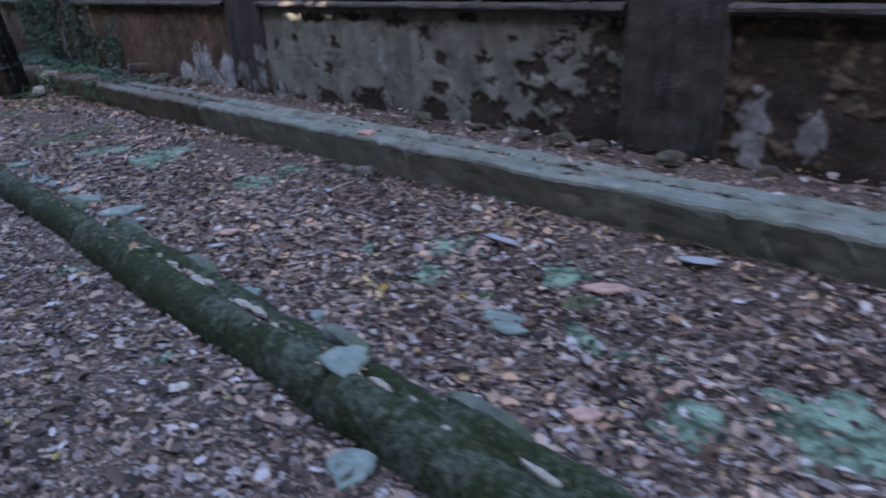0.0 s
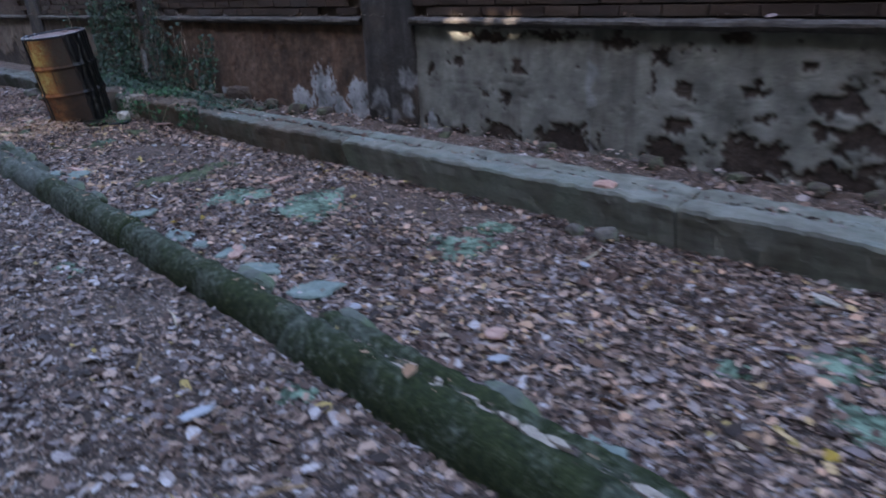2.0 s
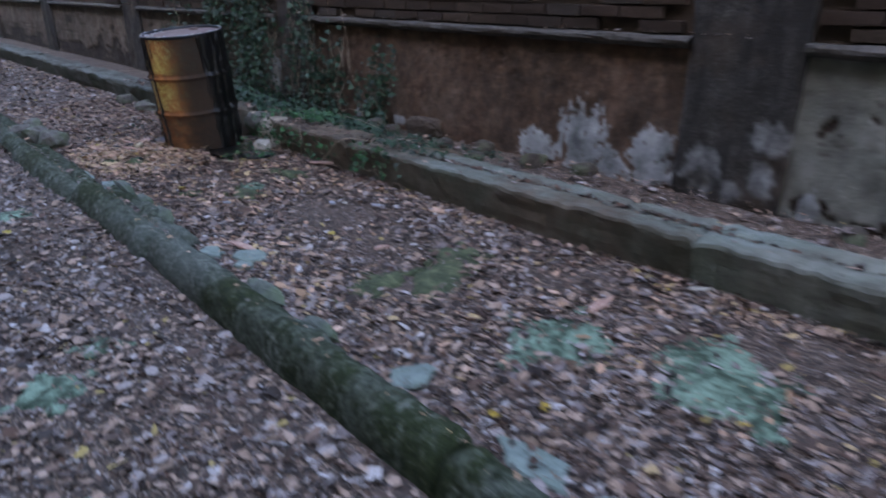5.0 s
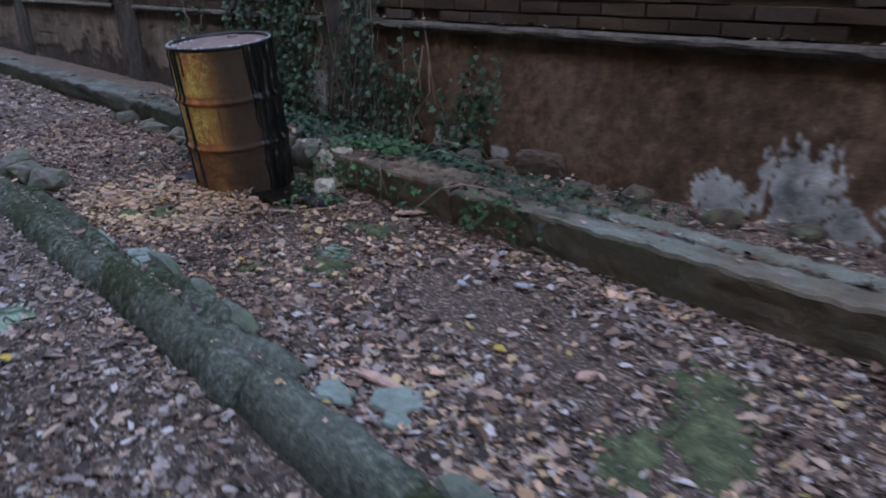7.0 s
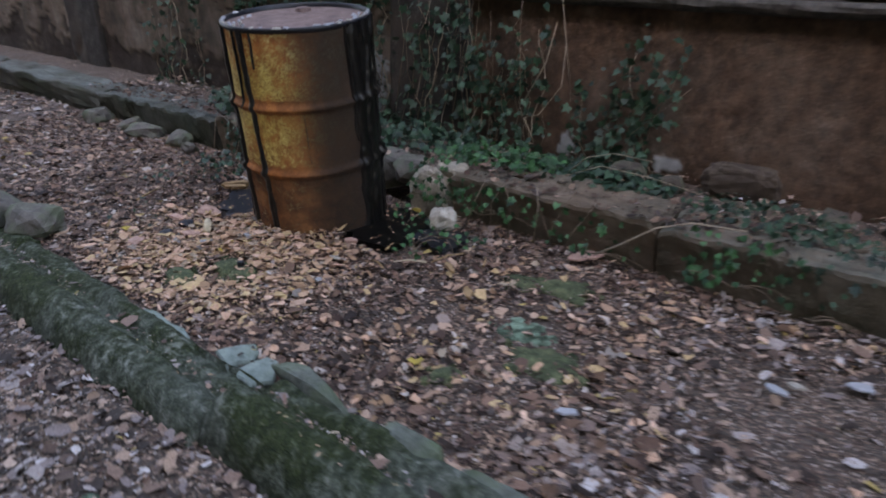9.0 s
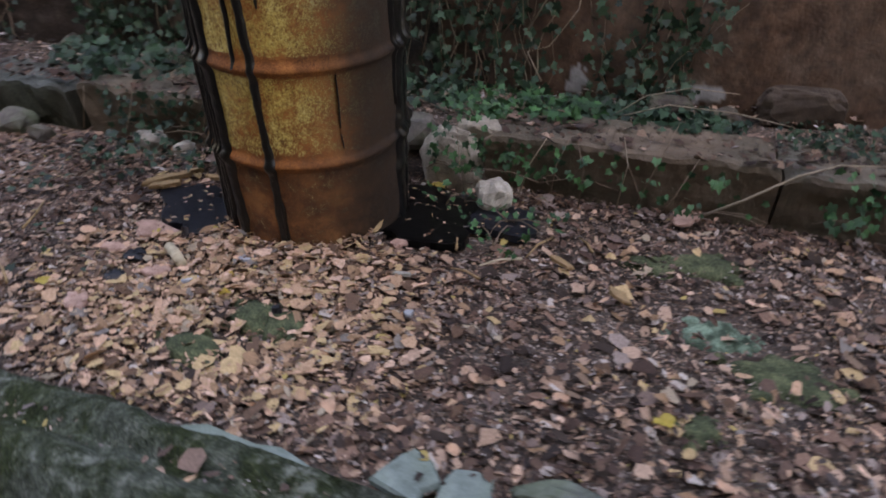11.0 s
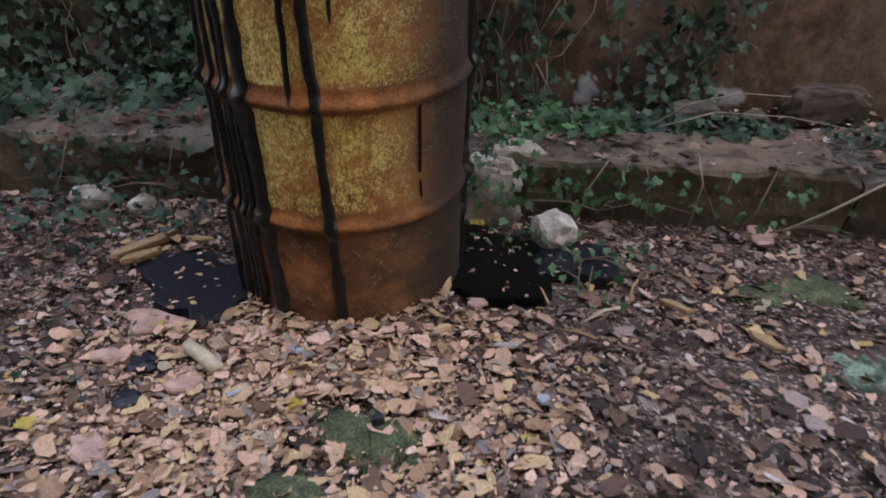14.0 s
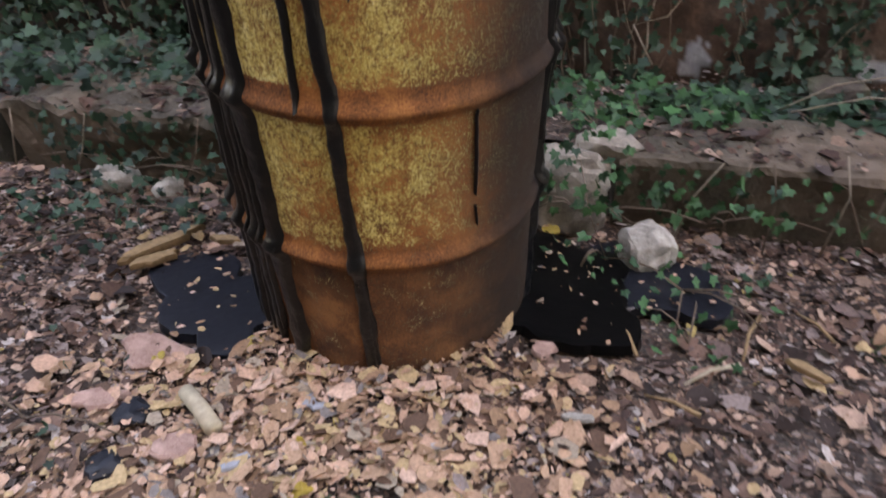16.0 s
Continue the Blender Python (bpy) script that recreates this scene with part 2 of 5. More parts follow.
def rust_drum_material():
    n = Nodes("rusted yellow drum paint", 0.62, spec=0.35)
    x = n.t.nodes.new("ShaderNodeSeparateXYZ")
    n.link(n.co, x.inputs[0])
    z = x.outputs["Z"]
    speck = n.noise(300, 6, 0.8, n.stretched(1, 1, 0.7))
    patch, mid, broad = n.noise(38, 5, 0.65), n.noise(13, 5), n.noise(5.5, 4)
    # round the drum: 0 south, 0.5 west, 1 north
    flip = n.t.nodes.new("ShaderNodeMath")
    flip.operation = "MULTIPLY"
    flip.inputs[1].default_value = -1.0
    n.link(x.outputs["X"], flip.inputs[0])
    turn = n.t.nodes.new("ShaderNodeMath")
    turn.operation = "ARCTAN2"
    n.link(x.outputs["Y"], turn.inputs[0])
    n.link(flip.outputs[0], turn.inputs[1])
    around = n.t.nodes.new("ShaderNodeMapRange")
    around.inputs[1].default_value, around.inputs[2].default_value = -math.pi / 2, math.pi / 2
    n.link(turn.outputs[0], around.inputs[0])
    # darkened sides: browner rust, plus the south side's dim light put into the colour
    darkened = n.ramp(n.mix(0.1, around.outputs[0], patch), [(0.0, 1.0), (0.18, 1.0), (0.215, 0.92), (0.26, 0.72), (0.295, 0.48), (0.34, 0.22), (0.41, 0.0), (0.64, 0.0), (0.74, 0.45), (0.85, 0.9)])
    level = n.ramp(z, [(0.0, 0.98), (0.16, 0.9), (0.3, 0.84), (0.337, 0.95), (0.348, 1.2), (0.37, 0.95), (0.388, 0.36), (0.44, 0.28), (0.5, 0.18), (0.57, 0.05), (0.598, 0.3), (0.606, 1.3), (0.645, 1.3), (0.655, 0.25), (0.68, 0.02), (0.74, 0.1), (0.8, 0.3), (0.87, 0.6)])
    level = n.mix(darkened, level, n.mix(1.0, level, (0.74, 0.74, 0.74), "LIGHTEN"))
    grain = n.ramp(n.mix(0.5, speck, n.mix(0.5, patch, n.mix(0.5, mid, broad))), [(0.4, 0.0), (0.6, 1.0)])
    rust = n.ramp(n.mix(0.55, mid, speck), [(0.39, (0.06, 0.022, 0.01)), (0.49, (0.24, 0.08, 0.022)), (0.6, (0.5, 0.19, 0.055))])
    dark_rust = n.ramp(n.mix(0.5, mid, speck), [(0.39, (0.04, 0.017, 0.01)), (0.5, (0.13, 0.054, 0.022)), (0.61, (0.3, 0.13, 0.048))])
    rust = n.mix(n.ramp(z, [(0.325, 0.85), (0.348, 0.0)]), rust, dark_rust)
    rust = n.mix(darkened, rust, n.ramp(n.mix(0.5, mid, patch), [(0.35, (0.011, 0.006, 0.004)), (0.65, (0.042, 0.021, 0.01))]))
    paint = n.ramp(grain, [(0.0, (0.9, 0.82, 0.42)), (0.3, (0.74, 0.61, 0.2)), (0.6, (0.5, 0.34, 0.08))])
    paint = n.mix(0.9, paint, n.ramp(n.noise(150, 6, 0.85, n.stretched(1, 1, 0.6)), [(0.43, (0.26, 0.13, 0.045)), (0.5, (1.0, 1.0, 1.0)), (0.7, (1.0, 1.0, 1.0))]), "MULTIPLY")
    paint = n.mix(darkened, paint, n.ramp(patch, [(0.35, (0.035, 0.028, 0.011)), (0.65, (0.12, 0.096, 0.036))]))
    wear = n.mix(0.45, grain, level)
    c = n.mix(n.ramp(wear, [(0.37, 0.0), (0.46, 0.75), (0.54, 1.0)]), paint, rust)
    return n.done(c, n.mix(0.6, patch, speck), 0.004, 0.9, n.ramp(wear, [(0.4, 0.5), (0.6, 0.85)]))


def plain(name, colour, rough=0.7, metal=0.0, spec=0.4, vary=0.5, scale=40, depth=0.002):
    n = Nodes(name, rough, metal, spec)
    f = n.noise(scale, 5)
    return n.done(n.mix(vary, n.mix(0.0, colour, colour), n.ramp(f, [(0.25, 0.2), (0.7, 1.0)]), "MULTIPLY"), f, depth, 0.5)


def ivy_material(name, dark, light, single=False):
    n = Nodes(name, 0.55, spec=0.3)
    fac = n.t.nodes.new("ShaderNodeObjectInfo").outputs["Random"] if single else n.t.nodes.new("ShaderNodeNewGeometry").outputs["Random Per Island"]
    c = n.ramp(fac, [(0.0, dark), (0.6, tuple((a + b) / 2 for a, b in zip(dark, light))), (1.0, light)])
    c = n.mix(0.4, c, n.ramp(n.noise(90, 4), [(0.3, 0.3), (0.7, 1.0)]), "MULTIPLY")
    return n.done(c)


SOIL = soil_material()
LITTER = leaf_material("brown leaf litter", LEAF_TONES)
LITTER_RUSSET = leaf_material("russet leaf litter", [(0.0, (0.0406, 0.0244, 0.0174)), (0.2, (0.116, 0.065, 0.0464)), (0.36, (0.232, 0.133, 0.0928)), (0.5, (0.383, 0.238, 0.162)), (0.6, (0.313, 0.238, 0.203)), (0.7, (0.499, 0.325, 0.232)), (0.81, (0.197, 0.133, 0.11)), (0.945, (0.534, 0.452, 0.394)), (0.985, (0.464, 0.336, 0.116))])
LITTER_DARK = leaf_material("rotting leaf crumbs", [(0.0, (0.022, 0.012, 0.009)), (0.3, (0.062, 0.032, 0.023)), (0.55, (0.115, 0.062, 0.042)), (0.8, (0.075, 0.055, 0.048)), (0.9, (0.22, 0.14, 0.095))])
LITTER_DRY = leaf_material("dry peach leaf litter", DRY_TONES)
LEAF = leaf_material("fallen leaf", DRY_TONES + [(0.98, (0.45, 0.3, 0.05))], True)
KERB_MOSS, KERB_WORN, WALL = kerb_moss_material("mossy kerb stone", 0.5), kerb_moss_material("worn mossy kerb stone", 0.47), wall_material()
KERB_STONE = kerb_stone_material("weathered kerb concrete", ((0.068, 0.07, 0.056), (0.155, 0.164, 0.136), (0.245, 0.26, 0.225)), ((0.08, 0.1, 0.076), (0.2, 0.235, 0.185)), ((0.07, 0.095, 0.08), (0.25, 0.285, 0.26)))
KERB_DIM = kerb_stone_material("algae-stained kerb stone", ((0.05, 0.039, 0.029), (0.115, 0.092, 0.068), (0.18, 0.152, 0.12)), ((0.042, 0.05, 0.035), (0.11, 0.125, 0.092)), ((0.065, 0.08, 0.066), (0.22, 0.24, 0.215)))
# face tones raised, top tones lowered, standing in for stronger light from the west
KERB_BROWN = kerb_stone_material("earth-stained kerb stone", ((0.055, 0.039, 0.027), (0.125, 0.092, 0.065), (0.2, 0.157, 0.12)), ((0.03, 0.032, 0.022), (0.095, 0.098, 0.07)), ((0.028, 0.025, 0.019), (0.1, 0.089, 0.07)))
KERB_FAR = kerb_stone_material("dark mossy kerb stone", ((0.03, 0.03, 0.024), (0.07, 0.072, 0.06), (0.12, 0.125, 0.105)), ((0.02, 0.026, 0.018), (0.07, 0.085, 0.06)), ((0.05, 0.06, 0.055), (0.18, 0.2, 0.19)))
PILASTER = pilaster_material()
LEDGE = plain_stone("ledge stone", (0.02, 0.018, 0.016), (0.1, 0.09, 0.08), 30)
MORTAR = plain_stone("dark mortar", (0.022, 0.016, 0.012), (0.075, 0.052, 0.038), 15)
BRICK = brick_material()
MOSS, DARK_MOSS = moss_patch_material(), dark_moss_material()
SLAB = plain_stone("greenish stone shard", (0.075, 0.1, 0.088), (0.21, 0.262, 0.232), 24, green=0.25)
MOSSY = plain_stone("mossy broken stone", (0.02, 0.026, 0.02), (0.13, 0.145, 0.12), 14, green=0.75)
RUBBLE = plain_stone("rubble stone", (0.04, 0.036, 0.032), (0.16, 0.145, 0.125), 18, green=0.6)
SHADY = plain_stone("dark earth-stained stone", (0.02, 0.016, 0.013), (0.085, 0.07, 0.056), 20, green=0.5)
EARTHY = plain_stone("brown wall-foot stone", (0.022, 0.015, 0.011), (0.075, 0.056, 0.042), 20)
LIME = plain_stone("pale limestone", (0.15, 0.135, 0.11), (0.47, 0.435, 0.37), 30)
LIME_DULL = plain_stone("dusty beige stone", (0.13, 0.112, 0.088), (0.41, 0.36, 0.295), 22)
TERRACOTTA = plain_stone("pink brick shard", (0.2, 0.11, 0.085), (0.5, 0.32, 0.255), 35)
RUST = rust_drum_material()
TAR = plain("hardened black tar", (0.003, 0.003, 0.003), 0.3, spec=0.25, vary=0.3, scale=25)
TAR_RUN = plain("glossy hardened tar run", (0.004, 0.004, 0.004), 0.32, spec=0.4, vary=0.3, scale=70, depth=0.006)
TAR_FLAT = plain("skinned over tar", (0.009, 0.011, 0.016), 0.45, spec=0.35, vary=0.4, scale=60)
LID_RUST = plain_stone("rusty pink lid", (0.04, 0.024, 0.02), (0.2, 0.135, 0.12), 24, 0.75)
WOOD = plain("bleached stick wood", (0.5, 0.42, 0.29), 0.8, vary=0.45, scale=60)
BARK = plain("ochre bark", (0.34, 0.22, 0.11), 0.85, vary=0.6, scale=50, depth=0.004)
TWIG = plain("grey brown vine stem", (0.16, 0.115, 0.08), 0.85, vary=0.5, scale=80)
TWIG_PALE = plain("pale dry twig", (0.3, 0.245, 0.18), 0.85, vary=0.5, scale=80)
PAPER = plain("pale scrap", (0.31, 0.325, 0.345), 0.7, vary=0.3, scale=50)
IVY = ivy_material("dark ivy leaf", (0.005, 0.021, 0.013), (0.027, 0.076, 0.038))
IVY_FRESH = ivy_material("fresh green ivy leaf", (0.009, 0.042, 0.018), (0.042, 0.145, 0.05))
IVY_SINGLE = ivy_material("fresh single ivy leaf", (0.009, 0.042, 0.018), (0.042, 0.145, 0.05), True)
YELLOW = plain("yellow leaf", (0.42, 0.31, 0.06), 0.6, vary=0.4)


# ---- building helpers ----
def from_lists(name, verts, faces, material, parent=None, label="", smooth=False):
    me = bpy.data.meshes.new(name)
    me.from_pydata([tuple(v) for v in verts], [], faces)
    me.materials.append(material)
    if smooth:
        me.polygons.foreach_set("use_smooth", [True] * len(me.polygons))
    ob = new(name, me)
    if parent:
        ob.parent = parent
    return tagged(ob, label)


def part(name, bm, material, parent=None, label="", smooth=False):
    me = bpy.data.meshes.new(name)
    bm.to_mesh(me)
    bm.free()
    me.materials.append(material)
    if smooth:
        me.polygons.foreach_set("use_smooth", [True] * len(me.polygons))
    ob = new(name, me)
    if parent:
        ob.parent = parent
    return tagged(ob, label)


def thing(name, x=0.0, y=0.0, z=0.0, turn=0.0):
    ob = new(name)
    ob.empty_display_size = 0.1
    ob.matrix_basis = pose(x, y, z, 0, 0, turn)
    return ob


def grid(name, us, vs, place, material, parent=None, label="", smooth=True):
    """A sheet: place(u, v) gives each vertex."""
    verts = [place(u, v) for v in vs for u in us]
    k = len(us)
    faces = [(j * k + i, j * k + i + 1, (j + 1) * k + i + 1, (j + 1) * k + i) for j in range(len(vs) - 1) for i in range(k - 1)]
    return from_lists(name, verts, faces, material, parent, label, smooth)


def rough_at(x, y, z, scale, seed=0.0):
    return noise.noise(Vector((x * scale + seed, y * scale - seed, z * scale + 2 * seed)))


def tube(points, radius, sides=6, taper=0.5):
    """Vertices and faces of a bent round stem."""
    verts, faces = [], []
    pts = [Vector(p) for p in points]
    for i, p in enumerate(pts):
        d = (pts[min(i + 1, len(pts) - 1)] - pts[max(i - 1, 0)]).normalized()
        a = d.orthogonal().normalized()
        b = d.cross(a)
        r = radius * (1 - (1 - taper) * i / max(1, len(pts) - 1))
        for k in range(sides):
            t = 2 * math.pi * k / sides
            verts.append(p + r * (math.cos(t) * a + math.sin(t) * b))
        if i:
            for k in range(sides):
                q = (i - 1) * sides
                faces.append((q + k, q + (k + 1) % sides, q + sides + (k + 1) % sides, q + sides + k))
    faces.append(tuple(range(sides - 1, -1, -1)))
    faces.append(tuple(range((len(pts) - 1) * sides, len(pts) * sides)))
    return verts, faces


def ground_z(x, y):
    return 0.007 * np.sin(3.1 * x + 1.7 * y) + 0.005 * np.sin(7.3 * x - 4.1 * y + 1) + 0.003 * np.sin(13 * x + 11 * y) - 0.008


# ---- ground ----
def spread(lo, hi, step):
    return [lo + step * i for i in range(int(round((hi - lo) / step)) + 1)]


gx = [-300, -80, -20, -8, -4] + spread(-2.0, 3.4, 0.09) + [3.9, 8, 40, 300]
gy = [-300, -80, -20, -8, -5] + spread(-4.0, 13.0, 0.09) + [14, 16, 19, 24, 32, 60, 300]
ground = grid("ground", gx, gy, lambda u, v: (u, v, float(ground_z(u, v)) if -2.1 < u < 3.5 and -4.1 < v < 13.1 else -0.008), SOIL)
tagged(ground, "damp dark earth under leaf litter between the kerbs", "ground", kind="structure")


# ---- the long wall ----
PILASTERS = [-4.45, -0.55, 3.42, 7.40, 11.35, 15.3, 19.3, 23.3, 27.3]
PW = 0.55
wall = thing("wall_east")
tagged(wall, "long weathered wall with flaking plaster, brick above a stone ledge", "wall", kind="structure")


def box(lo, hi):
    bm = bmesh.new()
    bmesh.ops.create_cube(bm, size=1.0)
    for v in bm.verts:
        v.co = Vector([lo[i] + (v.co[i] + 0.5) * (hi[i] - lo[i]) for i in range(3)])
    return bm


part("core", box((3.665, -8, -0.2), (4.05, 45, 0.955)), MORTAR, wall)
part("upper_core", box((3.634, -8, 0.957), (4.05, 45, 2.7)), MORTAR, wall)

# bare spots near the foot of the plaster, then scattered chips and dark blotches: y, z, half width, half height
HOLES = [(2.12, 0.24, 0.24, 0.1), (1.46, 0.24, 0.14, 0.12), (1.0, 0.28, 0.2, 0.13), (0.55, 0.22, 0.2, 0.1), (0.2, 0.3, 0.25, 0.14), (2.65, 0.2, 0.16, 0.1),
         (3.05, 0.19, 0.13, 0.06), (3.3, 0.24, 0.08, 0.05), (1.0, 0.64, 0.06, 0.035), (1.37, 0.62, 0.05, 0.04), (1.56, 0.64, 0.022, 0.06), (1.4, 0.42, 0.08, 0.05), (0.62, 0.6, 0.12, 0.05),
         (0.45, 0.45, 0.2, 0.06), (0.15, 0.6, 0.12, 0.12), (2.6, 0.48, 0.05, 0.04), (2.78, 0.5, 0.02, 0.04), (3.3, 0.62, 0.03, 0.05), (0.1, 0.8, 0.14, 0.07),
         # the first four: dark blotches in the band below the ledge
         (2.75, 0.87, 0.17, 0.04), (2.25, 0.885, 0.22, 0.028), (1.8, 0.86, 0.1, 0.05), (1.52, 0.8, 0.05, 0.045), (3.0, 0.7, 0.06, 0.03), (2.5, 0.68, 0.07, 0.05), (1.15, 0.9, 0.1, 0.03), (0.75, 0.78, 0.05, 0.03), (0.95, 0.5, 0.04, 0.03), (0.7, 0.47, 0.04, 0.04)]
LIMES = [(4.93, 0.28, 0.15, 0.13), (4.58, 0.34, 0.18, 0.28), (4.4, 0.22, 0.13, 0.15), (4.13, 0.32, 0.16, 0.2), (3.72, 0.24, 0.05, 0.1), (3.3, 0.22, 0.06, 0.12), (-0.7, 0.38, 0.085, 0.24), (-0.97, 0.38, 0.06, 0.16),
         (6.29, 0.26, 0.08, 0.04), (6.79, 0.26, 0.045, 0.08), (8.1, 0.45, 0.12, 0.2)]

PILASTER_LIMES = [(3.82, 0.34, 0.1, 0.13), (3.5, 0.55, 0.1, 0.08), (3.52, 0.35, 0.07, 0.1), (3.66, 0.26, 0.05, 0.06)]


def blob(y, z, spots, seed):
    wob = 0.5 * rough_at(0, y, z, 10, seed) + 0.5 * rough_at(0, y, z, 24, seed) + 0.3 * rough_at(0, y, z, 55, seed)
    if spots is HOLES:
        y, z = y + 0.07 * rough_at(0, y, z, 8, seed + 4) + 0.03 * rough_at(0, y, z, 30, seed + 5), z + 0.035 * rough_at(0, y, z, 11, seed + 6) + 0.02 * rough_at(0, y, z, 34, seed + 7)
    wob *= 1.0 if spots is HOLES else 0.7
    return max(1.0 - math.hypot((y - a) / c, (z - b) / d) + wob for a, b, c, d in spots)


def step01(v, lo, hi):
    return min(1.0, max(0.0, (v - lo) / (hi - lo)))


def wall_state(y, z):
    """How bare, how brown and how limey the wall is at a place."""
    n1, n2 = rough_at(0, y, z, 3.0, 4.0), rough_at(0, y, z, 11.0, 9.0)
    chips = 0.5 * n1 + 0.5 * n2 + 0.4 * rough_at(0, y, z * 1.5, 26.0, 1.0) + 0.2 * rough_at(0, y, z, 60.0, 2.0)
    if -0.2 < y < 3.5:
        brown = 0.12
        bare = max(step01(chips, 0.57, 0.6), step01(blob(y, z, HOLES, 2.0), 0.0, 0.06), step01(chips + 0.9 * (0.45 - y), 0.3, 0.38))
    elif y < 0:
        brown, bare = 0.8, step01(chips + 0.4, 0.1, 0.3)
    elif y < 7.7:
        brown, bare = 0.92 + 0.08 * n1, 0.45 * step01(chips, 0.4, 0.6)
    else:
        brown = 0.68
        bare = max(step01(chips, 0.34, 0.42), step01(0.4 + 0.28 * n1 + 0.12 * n2 - z, 0.0, 0.04))
    lime = (0.55 if y < 0 else 1.0) * step01(blob(y, z, LIMES, 6.0) - 0.6 * max(0.0, rough_at(0, y * 1.8, z * 0.6, 14, 3)) - 0.6 * step01(0.05 - abs(rough_at(0, y, z * 0.8, 7, 13)), 0.0, 0.05), 0.02, 0.1)
    if 0 < y < 3.42:
        lime = max(lime, 0.55 * step01(1 - abs(y - 1.95 + 0.03 * n2) / 0.05 - 0.6 * abs(z - 0.62) / 0.3 + 0.5 * n2, 0.1, 0.6))
        for z0, y0, y1, seed in ((0.5, 0.3, 3.3, 1.0), (0.56, 2.4, 3.35, 5.0)):
            if y0 < y < y1:
                line = z0 + 0.05 * rough_at(0, y, 0, 2.5, seed) + 0.014 * rough_at(0, y, 0, 17, seed)
                if rough_at(0, y, 0, 4.0, seed + 3) > -0.22:
                    bare = max(bare, 0.42 - step01(abs(z - line), 0.001, 0.011))
    return bare * (1 - lime), brown, lime


wy = spread(-7.0, -1.4, 0.1) + spread(-1.375, 7.4, 0.0135) + spread(7.42, 9.6, 0.025) + spread(9.65, 14, 0.05) + spread(14.1, 44.5, 0.4)
wz = spread(0.04, 0.95, 0.0152)
states = {}


def plaster_at(y, z):
    s = wall_state(y, z)
    states[len(states)] = s
    lump = 0.008 * rough_at(1, y, z, 5, 3) + 0.004 * rough_at(1, y, z, 22, 5)
    return (3.634 - 0.014 * (1 - s[0]) - 0.006 * s[2] + lump, y, z)


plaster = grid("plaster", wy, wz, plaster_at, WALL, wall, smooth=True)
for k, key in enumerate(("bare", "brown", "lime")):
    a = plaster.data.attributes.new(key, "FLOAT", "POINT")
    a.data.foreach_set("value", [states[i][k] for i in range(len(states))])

for y0 in PILASTERS:
    bm = box((3.588, y0, -0.05), (3.7, y0 + PW, 2.72))
    bmesh.ops.subdivide_edges(bm, edges=[e for e in bm.edges if abs(e.verts[0].co.z - e.verts[1].co.z) > 1], cuts=110)
    bmesh.ops.subdivide_edges(bm, edges=[e for e in bm.edges if abs(e.verts[0].co.y - e.verts[1].co.y) > 0.4], cuts=26)
    for v in bm.verts:
        c = v.co
        gone = max(0.0, rough_at(0, c.y, c.z, 6, 8) + 0.5 - 1.6 * c.z) if c.z < 0.5 else 0.0
        if c.x < 3.62:
            c.x += 0.01 * rough_at(0, c.y, c.z, 8, 2) + min(0.022, 0.04 * gone)
        c.y += 0.008 * rough_at(c.x, c.y, c.z, 9, 7)
    pilaster = part("pilaster", bm, PILASTER, wall, "dark grey rendered pilaster", True)
    spots = pilaster.data.attributes.new("lime", "FLOAT", "POINT")
    spots.data.foreach_set("value", [0.75 * step01(blob(v.co.y, v.co.z, PILASTER_LIMES, 6.0), 0.0, 0.12) for v in pilaster.data.vertices])

for a, b in zip(PILASTERS, PILASTERS[1:]):
    us = spread(a + PW - 0.004, b + 0.004, (b - a - PW + 0.008) / 60)
    prof = [(3.66, 0.925), (3.6, 0.928), (3.565, 0.94), (3.548, 0.955), (3.547, 0.972), (3.56, 0.985), (3.6, 0.99), (3.66, 0.992)]
    grid("ledge", us, list(range(len(prof))), lambda u, k: (prof[k][0] + 0.012 * rough_at(0, u, k * 0.1, 7, 1), u, prof[k][1] + 0.008 * rough_at(0, u, k * 0.2, 9, 6)), LEDGE, wall, "worn stone ledge", False)


# ---- kerbs ----
def kerb_block(y0, y1, profile, material, parent, seed, wobble=0.01, lift=0.0, shift=0.0, slope=0.0):
    us = spread(y0, y1, (y1 - y0) / max(4, int((y1 - y0) / (0.025 if y1 < 11 else 0.15))))
    k = len(profile)
    verts, faces = [], []
    for i, u in enumerate(us):
        end = min(1.0, min(u - y0, y1 - u) / 0.03)
        for j, (px, pz) in enumerate(profile):
            nx, nz = rough_at(px, u, pz, 6, seed), rough_at(px, u, pz, 15, seed + 3)
            nx += 0.45 * rough_at(px, u, pz, 34, seed + 8)
            cut = 0.016 * (1 - end)
            x = px + shift + slope * u + wobble * nx + 0.5 * wobble * nz
            z = pz + (lift + wobble * nz + 0.8 * wobble * rough_at(px, u, pz, 3, seed + 5) - cut if pz > 0.02 else 0)
            if parent is near_kerb and px > 0.207 and pz > 0.02:
                z -= 0.05 * max(0.0, rough_at(0, u, 0, 1.7, seed) + 0.4 * rough_at(0, u, 0, 6, seed))
            verts.append((x, u, z))
        if i:
            for j in range(k - 1):
                q = (i - 1) * k
                faces.append((q + j, q + k + j, q + k + j + 1, q + j + 1))
    faces.append(tuple(range(k)))
    faces.append(tuple(range((len(us) - 1) * k, len(us) * k))[::-1])
    return from_lists("kerb_stone", verts, faces, material, parent, "", parent is near_kerb)


